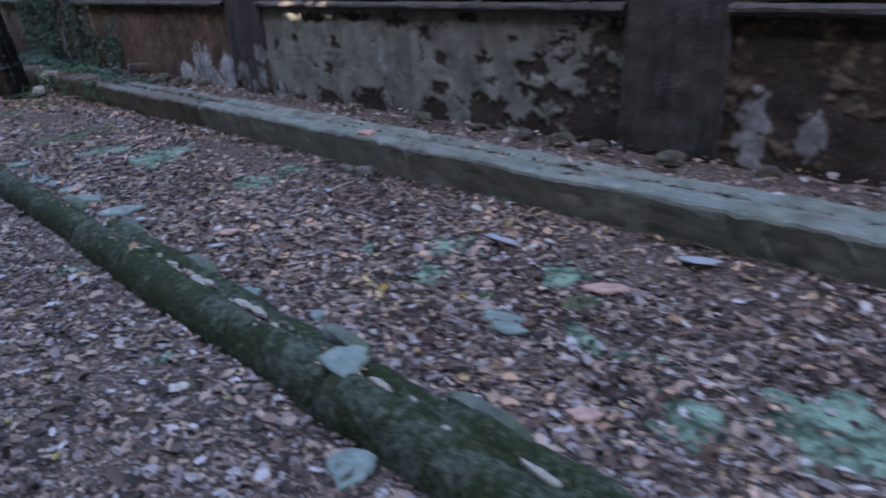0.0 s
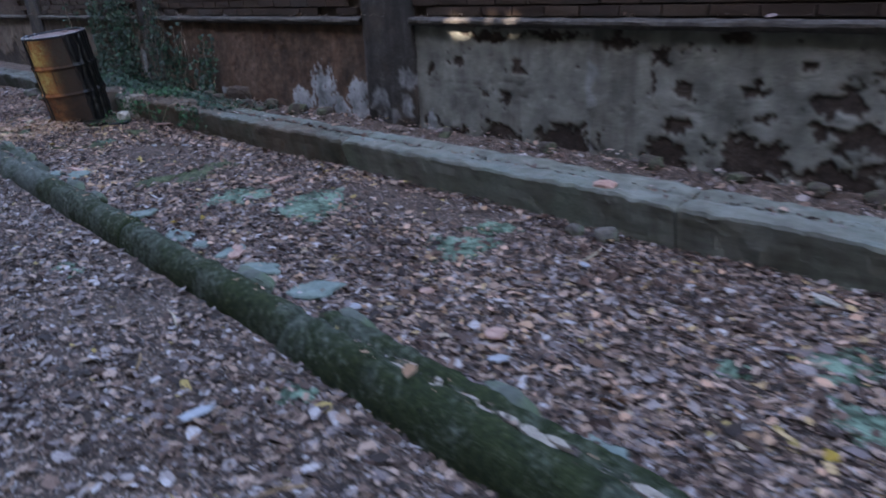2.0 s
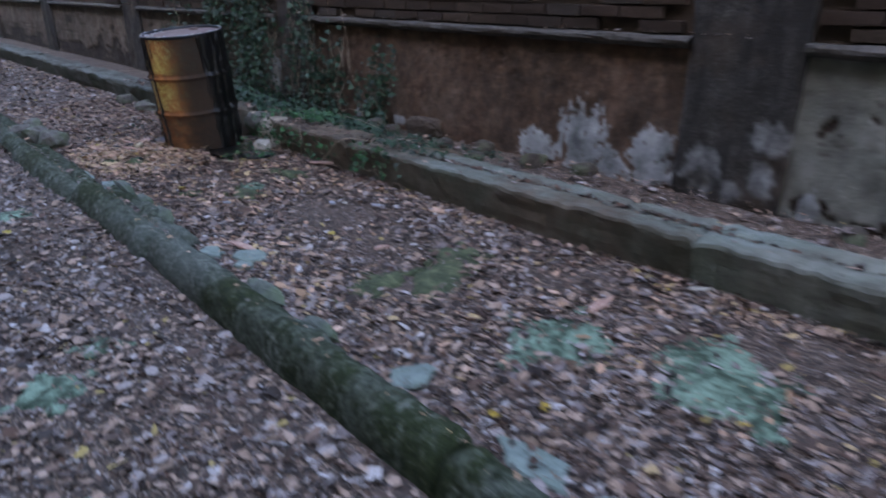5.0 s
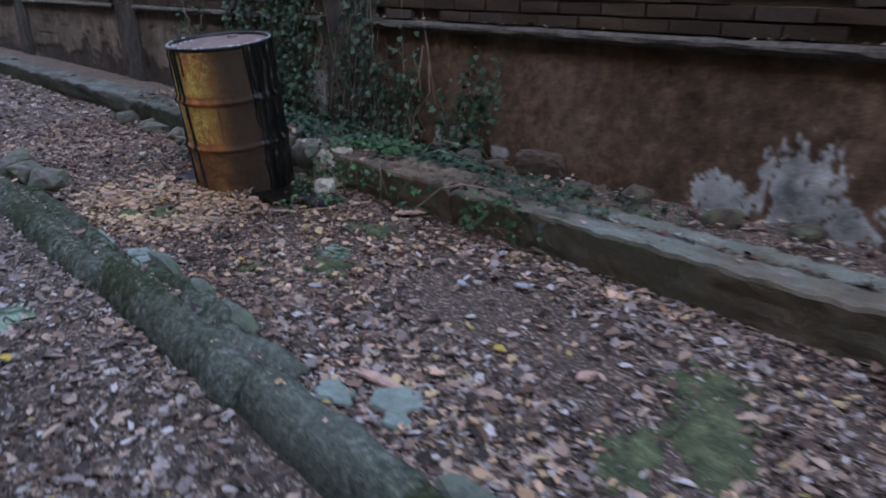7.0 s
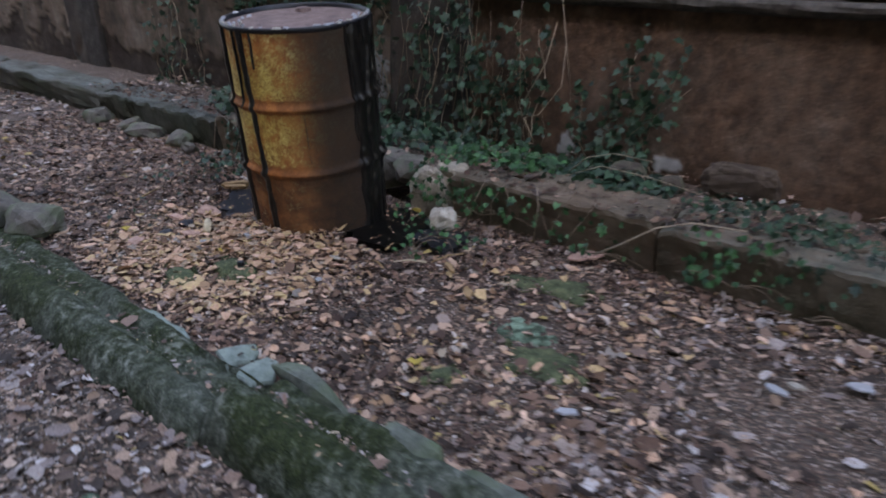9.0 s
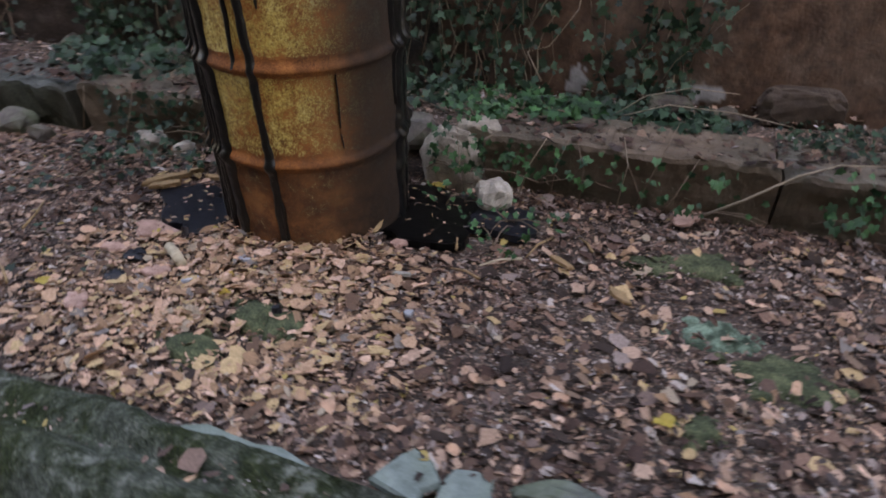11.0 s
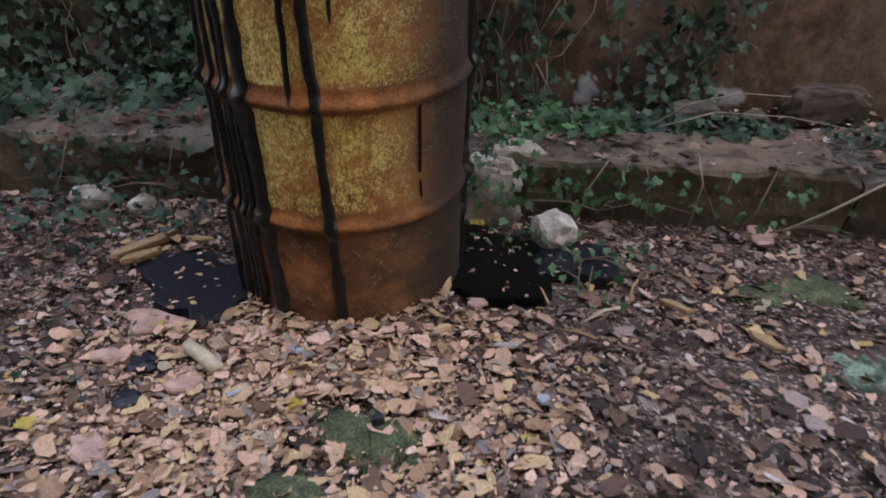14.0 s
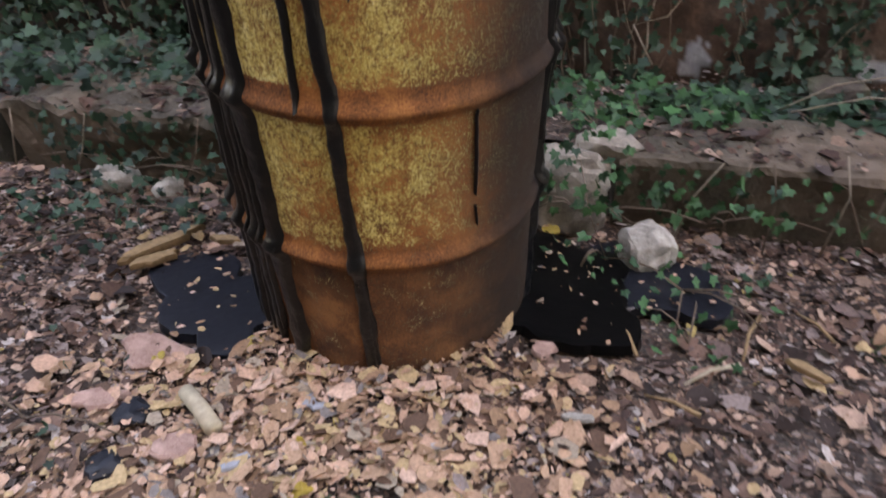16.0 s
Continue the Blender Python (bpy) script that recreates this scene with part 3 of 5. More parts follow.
near_kerb = thing("near_kerb")
tagged(near_kerb, "low moss-covered stone kerb edging the leafy court", "kerb", kind="structure")
NEAR = [(0.0, -0.06), (0.005, 0.03), (0.03, 0.08), (0.06, 0.112), (0.1, 0.124), (0.13, 0.116), (0.148, 0.088), (0.163, 0.06), (0.19, 0.056), (0.206, 0.074), (0.225, 0.09), (0.255, 0.088), (0.276, 0.066), (0.288, 0.02), (0.29, -0.06)]
SLIM = [(0.03, -0.06), (0.032, 0.03), (0.048, 0.08), (0.07, 0.112), (0.105, 0.124), (0.14, 0.118), (0.17, 0.1), (0.192, 0.064), (0.204, 0.02), (0.206, -0.06)]
near_cuts = [-4.0, -1.9, -0.33, 1.75, 3.3, 5.35, 6.55, 8.1, 10.4, 13, 17, 23, 30, 44]
for i, (a, b) in enumerate(zip(near_cuts, near_cuts[1:])):
    kerb_block(a + 0.006, b - 0.006, SLIM if 1.7 < a < 5 else NEAR, KERB_MOSS if b < 5.2 else KERB_WORN, near_kerb, i * 1.7, 0.015, 0.006 * math.sin(i * 2.1) if i < 6 else -0.038, (1.105 if i < 6 else 1.072) + 0.006 * math.sin(i * 4), 0.031)

far_kerb = thing("far_kerb")
tagged(far_kerb, "broken weathered stone kerb below the wall, greened with algae", "kerb", kind="structure")
FAR = [(2.955, -0.06), (2.945, 0.02), (2.932, 0.07), (2.922, 0.12), (2.91, 0.165), (2.903, 0.195), (2.908, 0.212), (2.925, 0.22), (2.98, 0.223), (3.04, 0.222), (3.06, 0.212), (3.085, 0.205), (3.11, 0.216), (3.15, 0.228), (3.2, 0.226), (3.225, 0.2), (3.23, 0.1), (3.23, -0.06)]
far_cuts = [-6.0, -2.2, 1.05, 3.5, 6.05, 7.02]
for i, (a, b) in enumerate(zip(far_cuts, far_cuts[1:])):
    kerb_block(a + 0.005, b - 0.005, FAR, KERB_STONE if b < 4 else KERB_DIM if b < 6.5 else KERB_BROWN, far_kerb, 20 + i * 1.3, 0.012, (-0.004, 0.004, 0.008, -0.004, 0.004)[i], (0, 0.004, -0.004, 0.004, 0.01)[i], 0.004)
kerb_block(7.75, 8.82, FAR, KERB_BROWN, far_kerb, 31, 0.022, 0.015, -0.0, 0.006)
for i, (a, b) in enumerate(zip([8.9, 10.3, 12.5, 15, 19, 25], [10.28, 12.48, 14.98, 18.98, 24.98, 44])):
    kerb_block(a, b, FAR, KERB_FAR, far_kerb, 40 + i, 0.02, -0.03, 0.05, 0.002)

bank = grid("soil_bank", spread(3.14, 3.66, 0.065), spread(-6, 14, 0.08) + spread(15, 44, 1.0),
            lambda u, v: (u, v, 0.165 + 0.06 * (u - 3.2) + 0.02 * rough_at(u, v, 0, 5, 1) + 0.012 * rough_at(u, v, 0, 17, 2)), SOIL)
tagged(bank, "narrow earth strip between kerb and wall with leaf mould", "soil strip", kind="structure")


# ---- the drum ----
DRUM_R = 0.286


def drum_radius(z):
    r = DRUM_R
    for c in (0.349, 0.618):
        r += 0.013 * math.exp(-((z - c) / 0.013) ** 2)
    if z < 0.03:
        r += 0.005
    return r


def lathe(profile, segments, wobble=0.0, seed=0.0):
    verts, faces = [], []
    for r, z in profile:
        for k in range(segments):
            t = 2 * math.pi * k / segments
            d = r + wobble * rough_at(math.cos(t), math.sin(t), z * 3, 1.6, seed) * (1 if r > 0.2 else 0)
            verts.append((d * math.cos(t), d * math.sin(t), z))
    for j in range(len(profile) - 1):
        for k in range(segments):
            a, b = j * segments + k, j * segments + (k + 1) % segments
            faces.append((a, b, b + segments, a + segments))
    return verts, faces


def drip(angle, width, z_top, z_bot, bulge, seed, drift=0.0):
    """A run of tar down the drum's side, hugging its ribs."""
    rows = max(6, int((z_top - z_bot) / 0.012))
    verts, faces = [], []
    for i in range(rows + 1):
        z = z_top + (z_bot - z_top) * i / rows
        f = i / rows
        w = width * max(0.3 if width < 40 else 0.9, 1 + 0.5 * rough_at(0, z, angle, 7, seed) + 0.3 * rough_at(0, z, angle, 27, seed + 1)) * (1.0 if f < 0.93 else max(0.25, (1 - f) / 0.07))
        c = angle + drift * f + 2.4 * rough_at(0, z, 0, 4, seed + 2) + 0.8 * rough_at(0, z, 0, 15, seed + 6) + 0.4 * rough_at(0, z, 0, 45, seed + 7)
        thick = bulge * max(0.25, 1 + 0.5 * rough_at(1, z, 0, 12, seed + 4) + 0.5 * rough_at(1, z, 0, 40, seed + 5))
        thick *= 1 + 0.5 * math.exp(-((z - 0.609) / 0.016) ** 2) + 0.5 * math.exp(-((z - 0.339) / 0.016) ** 2)
        for k in range(7):
            s = k / 3 - 1
            t = radians(c + s * w / 2)
            r = drum_radius(z) + (0.009 if width > 40 else 0.005) + thick * math.sqrt(max(0.0, 1 - s * s)) - (0.012 if abs(s) == 1 else 0)
            verts.append((r * math.cos(t), r * math.sin(t), z))
        if i:
            q = (i - 1) * 7
            faces += [(q + k, q + 7 + k, q + 8 + k, q + k + 1) for k in range(6)]
    return verts, faces


drum = thing("oil_drum")
drum.matrix_basis = pose(2.587, 7.484, -0.02, 1.5, -6.4, 0)
tagged(drum, "rusty yellow steel drum with black tar running down its sides", "drum")
zs = spread(0.0, 0.9048, 0.0058)
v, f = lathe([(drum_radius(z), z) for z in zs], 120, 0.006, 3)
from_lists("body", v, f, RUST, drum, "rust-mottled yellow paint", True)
v, f = lathe([(0.283, 0.898), (0.289, 0.902), (0.293, 0.908), (0.294, 0.914), (0.292, 0.92), (0.286, 0.921), (0.282, 0.917), (0.28, 0.9)], 96, 0.006, 3)
from_lists("rim", v, f, TAR_FLAT, drum, "tar-blackened rolled rim", True)
v, f = lathe([(0.283, 0.902), (0.2, 0.9), (0.1, 0.902), (0.001, 0.901)], 48, 0.004, 5)
lid = from_lists("lid", v, f, LID_RUST, drum, "rusty pinkish drum lid", True)
for a, r, rr in ((40, 0.2, 0.035), (215, 0.21, 0.018)):
    bm = bmesh.new()
    bmesh.ops.create_cone(bm, cap_ends=True, segments=16, radius1=rr, radius2=rr * 0.85, depth=0.014)
    bmesh.ops.translate(bm, verts=bm.verts, vec=(r * math.cos(radians(a)), r * math.sin(radians(a)), 0.907))
    part("bung", bm, LID_RUST, lid)
# whitish grit dried onto the lid's edge
r = random.Random(3)
for i in range(46):
    a, d = radians(r.uniform(100, 330)), (r.uniform(0.2, 0.275) if i % 2 else r.uniform(0.278, 0.288))
    bm = bmesh.new()
    bmesh.ops.create_cone(bm, cap_ends=True, segments=r.choice((5, 6, 7)), radius1=1.0, radius2=0.7, depth=1.0)
    for v in bm.verts:
        v.co = (v.co.x * r.uniform(0.7, 1.2), v.co.y * r.uniform(0.7, 1.2), v.co.z)
    flake = part("flake", bm, PAPER if i % 3 else LIME, lid, "whitish dried flake")
    flake.matrix_basis = pose(d * math.cos(a), d * math.sin(a), 0.91 if i % 2 else 0.921, 0, 0, math.degrees(a)) @ Matrix.Diagonal((r.uniform(0.003, 0.012), r.uniform(0.006, 0.026), 0.006, 1))
# runs of tar: angle, width in degrees, top, bottom, bulge
for i, (a, w, t, b, g, d) in enumerate([(296, 52, 0.91, 0.0, 0.0012, 0), (104, 15, 0.91, 0.0, 0.008, 0), (119, 9, 0.91, 0.0, 0.007, 1), (133, 5, 0.91, 0.0, 0.006, 3), (140, 2.5, 0.91, 0.02, 0.005, 2), (152, 9, 0.91, 0.0, 0.008, 6), (144, 4, 0.91, 0.06, 0.005, 3), (147.5, 2.2, 0.6, 0.12, 0.004, 3), (156, 2, 0.5, 0.3, 0.004, 1),
                                        (173, 2.6, 0.91, 0.62, 0.005, 2), (181, 5.4, 0.91, 0.05, 0.007, 8), (187, 2.4, 0.4, 0.03, 0.005, 3), (183, 2.2, 0.91, 0.72, 0.004, 0), (192, 1.8, 0.91, 0.77, 0.004, 0),
                                        (276, 13, 0.91, 0.0, 0.009, 0), (289, 14, 0.91, 0.0, 0.011, 0), (303, 13, 0.91, 0.0, 0.012, 0), (316, 14, 0.91, 0.0, 0.01, 0), (267, 3, 0.91, 0.45, 0.005, 2), (332, 10, 0.91, 0.1, 0.008, 0), (60, 9, 0.91, 0.2, 0.008, 0), (85, 12, 0.91, 0.0, 0.008, 0)]):
    v, f = drip(a, w, t, b, g, 3.1 * i + 1, d)
    from_lists("tar_run", v, f, TAR_RUN, drum, "glossy black tar run", True)
# scratches in the paint
for a, t, b in ((226, 0.6, 0.45), (227, 0.43, 0.39)):
    v, f = drip(a, 0.45, t, b, 0.0006, a, 1)
    from_lists("scratch", v, f, TAR_FLAT, drum, "dark scratch", True)


# ---- leaf litter ----
def leaf_sheet(name, pts, size, rng, material, parent=None, tilt=0.35, curl=0.25):
    """Many small fallen leaves, each a creased six-cornered blade, as one mesh."""
    n = len(pts)
    w = rng.uniform(0.12, 0.4, n)
    blunt = rng.uniform(0, 1, n)[:, None]
    u = np.array([-0.5, -0.2, 0.22, 0.5, 0.22, -0.2])[None] + blunt * np.array([0.06, -0.1, 0.1, -0.06, 0.1, -0.1])[None] + rng.normal(0, 0.075, (n, 6))
    side = np.array([0, -1, -0.85, 0, 0.85, 1])[None]
    v = side * w[:, None] * rng.uniform(0.65, 1.25, (n, 6))
    c = rng.uniform(-0.1, curl, n)[:, None]
    z = c * np.abs(side) * 0.6 + rng.uniform(-0.25, 0.35, n)[:, None] * u * u
    loc = np.stack([u, v, z], -1) * size[:, None, None]
    yaw, rx, ry = rng.uniform(0, 2 * np.pi, n), rng.normal(0, tilt, n), rng.normal(0, tilt, n)
    cx, sx, cy, sy, cz, sz = np.cos(rx), np.sin(rx), np.cos(ry), np.sin(ry), np.cos(yaw), np.sin(yaw)
    rot = np.empty((n, 3, 3))
    rot[:, 0] = np.stack([cz * cy, cz * sy * sx - sz * cx, cz * sy * cx + sz * sx], -1)
    rot[:, 1] = np.stack([sz * cy, sz * sy * sx + cz * cx, sz * sy * cx - cz * sx], -1)
    rot[:, 2] = np.stack([-sy, cy * sx, cy * cx], -1)
    co = np.einsum("nij,nkj->nki", rot, loc) + pts[:, None, :]
    me = bpy.data.meshes.new(name)
    me.vertices.add(6 * n)
    me.vertices.foreach_set("co", co.reshape(-1))
    base = np.arange(n)[:, None] * 6
    quads = np.concatenate([base + np.array([0, 1, 2, 3]), base + np.array([0, 3, 4, 5])], 1).reshape(-1)
    me.loops.add(8 * n)
    me.loops.foreach_set("vertex_index", quads)
    me.polygons.add(2 * n)
    me.polygons.foreach_set("loop_start", np.arange(2 * n) * 4)
    me.update(calc_edges=True)
    me.materials.append(material)
    ob = new(name, me)
    if parent:
        ob.parent = parent
    return ob


rng = np.random.default_rng(11)
# places where the leaves lie thin: x, y, radius across, radius along, how thin
THIN = [(2.32, 6.55, 0.48, 0.4, 0.62), (2.6, 5.9, 0.3, 0.4, 0.4), (2.33, 3.06, 0.26, 0.2, 0.87), (2.14, 3.58, 0.24, 0.2, 0.87), (2.65, 2.7, 0.35, 0.75, 0.92), (2.33, 1.9, 0.22, 0.2, 0.87), (2.69, 1.92, 0.2, 0.22, 0.7), (2.1, 4.32, 0.42, 0.18, 0.93), (2.35, 5.35, 0.5, 0.45, 0.9), (2.3, 4.7, 0.45, 0.3, 0.85), (2.6, 3.9, 0.3, 0.4, 0.7), (2.75, -0.7, 0.3, 0.6, 0.75),
        (2.31, 6.23, 0.16, 0.14, 0.87), (2.2, 6.07, 0.16, 0.13, 0.85), (2.64, 6.25, 0.18, 0.1, 0.7), (1.98, 7.3, 0.13, 0.14, 0.85), (2.75, 7.02, 0.26, 0.2, 0.93), (2.42, 7.86, 0.17, 0.13, 0.85),
        (2.33, 0.17, 0.14, 0.18, 0.8), (2.03, 0.05, 0.14, 0.12, 0.8), (2.06, 0.45, 0.08, 0.08, 0.8), (2.0, -0.72, 0.1, 0.24, 0.8), (1.78, -1.22, 0.17, 0.16, 0.9), (1.96, -1.57, 0.26, 0.25, 0.9), (0.59, 3.73, 0.18, 0.16, 0.9), (0.67, 4.47, 0.14, 0.16, 0.9), (0.99, 6.5, 0.12, 0.12, 0.9), (2.36, -0.42, 0.12, 0.14, 0.7), (2.7, -0.7, 0.2, 0.9, 0.6), (0.6, 3.7, 0.2, 0.2, 0.5), (1.83, 7.42, 0.16, 0.1, 0.87)]


TARRED = [(2.6, 7.1, 0.18, 0.15), (2.74, 7.17, 0.16, 0.13), (2.52, 7.01, 0.08, 0.08), (2.7, 6.87, 0.11, 0.13), (2.76, 6.98, 0.1, 0.1), (2.45, 7.88, 0.15, 0.14), (2.35, 7.77, 0.08, 0.07)]


def keep(x, y):
    k = np.ones(len(x))
    for a, b, c, d, s in THIN:
        k *= 1 - s * np.clip(1.4 - np.hypot((x - a) / c, (y - b) / d), 0, 1)
    patch = np.sin(5.1 * x + 2.2 * y) + np.sin(3.3 * y - 6.0 * x + 2) + np.sin(9 * x + 8.3 * y)
    for a, b, c, d in TARRED:
        k *= np.where(np.hypot((x - a) / c, (y - b) / d) < 1.12, 0.01, 1.0)
    return k * np.clip(0.86 + 0.18 * patch, 0.3, 1)


def litter(name, x0, x1, y0, y1, count, mean, material, label, lift=0.02, base=None, spare=None, tilt=0.25):
    x, y = rng.uniform(x0, x1, count), rng.uniform(y0, y1, count)
    ok = rng.uniform(0, 1, count) < keep(x, y)
    ok &= np.hypot(x - 2.57, y - 7.484) > 0.285
    if spare is not None:
        ok &= spare(x, y)
    x, y = x[ok], y[ok]
    z = (ground_z(x, y) if base is None else base(x, y)) + rng.uniform(0.004, lift, len(x))
    if base is None:
        z += 0.026 * np.exp(-((np.hypot(x - 2.57, y - 7.484) - 0.29) / 0.09) ** 2)
    size = np.clip(rng.lognormal(math.log(0.78 * mean), 0.75, len(x)), 0.005, 0.06)
    ob = leaf_sheet(name, np.stack([x, y, z], -1), size, rng, material, tilt=tilt)
    return tagged(ob, label, "leaf litter", kind="stuff")


def near_line(y):
    return 1.105 + 0.031 * y


def near_width(y):
    """The low kerb is slimmer along its middle stones."""
    return np.where((y > 1.76) & (y < 5.34), 0.2, 0.28)


litter("leaf_litter", 1.2, 2.96, -2.6, 3.5, 130000, 0.0178, LITTER, "brown and grey fallen leaves covering the court floor", spare=lambda x, y: x > near_line(y) + near_width(y))
litter("leaf_litter", 1.2, 2.98, 3.5, 5.8, 54000, 0.0165, LITTER, "brown and grey fallen leaves covering the court floor", spare=lambda x, y: x > near_line(y) + near_width(y))
litter("leaf_litter", 1.2, 2.98, 5.8, 10.5, 125000, 0.0138, LITTER_RUSSET, "small russet and brown fallen leaves covering the court floor", spare=lambda x, y: x > near_line(y) + near_width(y))
litter("leaf_litter", -0.6, 1.4, -2.0, 9.5, 140000, 0.0172, LITTER, "grey-brown fallen leaves on the path beside the kerb", spare=lambda x, y: x < near_line(y) + 0.01)
litter("leaf_litter", 0.2, 3.0, 10.3, 20.0, 22000, 0.05, LITTER, "brown fallen leaves far along the court")
litter("leaf_litter", 3.2, 3.62, -2.5, 10.5, 6500, 0.024, LITTER, "brown leaves lodged on the strip below the wall", base=lambda x, y: 0.165 + 0.06 * (x - 3.2) + 0 * y, lift=0.05)
litter("leaf_litter", 2.93, 3.2, -2.5, 10.5, 700, 0.022, LITTER, "scattered leaf bits on top of the kerb", base=lambda x, y: 0.222 + 0 * x, lift=0.012)
litter("leaf_litter", 3.065, 3.13, -2.5, 5.6, 3200, 0.016, LITTER_DARK, "dark leaf crumbs filling the groove on the kerb top", base=lambda x, y: 0.207 + 0 * x, lift=0.014)
litter("leaf_litter", 2.94, 3.24, 5.6, 10.3, 5000, 0.017, LITTER_DARK, "earthy leaf crumbs covering the stained kerb top", base=lambda x, y: 0.222 + 0 * x, lift=0.012, spare=lambda x, y: (y < 7.0) | (y > 7.8))
litter("leaf_litter", 1.28, 1.52, -2.2, 9.5, 11000, 0.0095, LITTER, "pale leaf crumbs caught in the kerb's groove", base=lambda x, y: np.where(y > 6.55, 0.024, 0.058) + 0 * x, lift=0.02, spare=lambda x, y: np.abs(x - near_line(y) - np.where(y > 6.55, 0.147, 0.18)) < np.where((y > 1.76) & (y < 5.34), 0.004, 0.026))
litter("leaf_litter", 1.1, 1.5, -2.2, 9.5, 1500, 0.01, LITTER_DRY, "leaf crumbs stuck on the moss of the kerb", base=lambda x, y: np.where(y > 6.55, 0.088, 0.134) + 0 * x, lift=0.008, spare=lambda x, y: np.abs(x - near_line(y) - 0.11) < 0.04)
litter("leaf_litter", 3.55, 3.62, -0.5, 12, 380, 0.022, LITTER, "leaf bits lying on the wall ledge", base=lambda x, y: 0.992 + 0 * x, lift=0.02)


def dry_zone(x, y):
    d = np.hypot((x - 2.06) / 0.46, (y - 7.46) / 0.44)
    return rng.uniform(0, 1, len(x)) < np.clip(1.45 - d, 0, 1)


litter("leaf_litter", 1.5, 2.9, 6.4, 8.2, 52000, 0.0165, LITTER_DRY, "dry peach-coloured leaf chips heaped before the drum", lift=0.034, tilt=0.24, spare=lambda x, y: dry_zone(x, y) & (x > near_line(y) + near_width(y)))
litter("leaf_litter", 1.45, 2.9, -2.4, 6.6, 12000, 0.023, LITTER_DRY, "dry tan leaves strewn over the court", lift=0.028, spare=lambda x, y: (x > near_line(y) + 0.3) & (np.sin(2.1 * y + 3 * x) + np.sin(4.7 * x - 1.3 * y) > 0.0))
litter("leaf_litter", -3.2, -0.55, -8.0, 30.0, 14000, 0.06, LITTER, "brown fallen leaves under the added hedge")
litter("leaf_litter", -0.6, 1.05, 9.4, 30.0, 16000, 0.05, LITTER, "brown fallen leaves far along the path")
litter("leaf_litter", -0.6, 2.9, -8.0, -1.9, 16000, 0.045, LITTER, "brown fallen leaves behind the walk's start", spare=lambda x, y: np.abs(x - near_line(y) - 0.15) > 0.16)


def mould_zone(x, y):
    """Patches where rotting crumbs lie on top: uneven, thickest east of the dry heap."""
    p = np.sin(4.3 * x + 1.9 * y + 1) + np.sin(2.7 * y - 5.2 * x) + 0.8 * np.sin(11 * x - 7 * y) + 0.6 * np.sin(17 * y + 6 * x)
    p = p + 1.9 * np.exp(-((x - 2.4) / 0.5) ** 2 - ((y - 6.5) / 0.5) ** 2) + 1.2 * np.exp(-((x - 2.1) / 0.5) ** 2 - ((y - 8.3) / 0.45) ** 2) - 2.2 * np.exp(-((x - 2.05) / 0.35) ** 2 - ((y - 7.46) / 0.36) ** 2)
    return (rng.uniform(0, 1, len(x)) < np.clip(0.25 + 0.35 * p, 0, 1)) & (x > near_line(y) + near_width(y))


litter("leaf_litter", 1.4, 2.93, -2.4, 9.0, 102000, 0.0128, LITTER_DARK, "dark rotting leaf crumbs in patches over the court", lift=0.036, spare=mould_zone, tilt=0.3)
litter("leaf_litter", -0.5, 1.3, -1.8, 8.0, 50000, 0.0125, LITTER_DARK, "dark rotting leaf crumbs in patches on the path", lift=0.036, spare=lambda x, y: (x < near_line(y)) & (rng.uniform(0, 1, len(x)) < np.clip(0.2 + 0.4 * (np.sin(4.3 * x + 2.9 * y) + np.sin(6.2 * x - 2.7 * y)), 0, 1)), tilt=0.3)


# ---- moss crusts, shards and stones on the floor ----
def crust(name, x, y, rx, ry, turn, material, label, category, seed, height=0.016):
    """Low irregular cushions lying on the earth: a broad one and smaller ones at its fringe."""
    ob = thing(name, x, y, float(ground_z(x, y)), turn)
    rings, seg = 7, 56
    r = random.Random(seed)
    clumps = [(0.0, 0.0, 0.92)]
    for k in range(4):
        t = 1.57 * k + r.uniform(-0.5, 0.5)
        clumps.append((rx * r.uniform(0.85, 1.15) * math.cos(t), ry * r.uniform(0.85, 1.15) * math.sin(t), r.uniform(0.16, 0.34)))
    for n, (cx, cy, part_of) in enumerate(clumps):
        verts, faces, own = [(cx, cy, height)], [], seed + 0.7 * n
        for i in range(1, rings + 1):
            f = i / rings
            for k in range(seg):
                c, s = math.cos(2 * math.pi * k / seg), math.sin(2 * math.pi * k / seg)
                edge = part_of * (1 + 0.38 * rough_at(c, s, 0, 1.2, own) + 0.16 * rough_at(c, s, 0, 3.5, own) + 0.14 * rough_at(c, s, 0, 12, own))
                px, py = cx + rx * f * edge * c, cy + ry * f * edge * s
                verts.append((px, py, height * (1 - 0.1 * n) * (1 - f ** 3) + 0.007 * rough_at(px, py, 0, 30, own) * (1 - f) - (0.02 if i == rings else 0)))
        faces += [(0, 1 + k, 1 + (k + 1) % seg) for k in range(seg)]
        for i in range(rings - 1):
            faces += [(1 + i * seg + k, 1 + (i + 1) * seg + k, 1 + (i + 1) * seg + (k + 1) % seg, 1 + i * seg + (k + 1) % seg) for k in range(seg)]
        from_lists("cushion", verts, faces, material, ob, smooth=True)
    return tagged(ob, label, category)


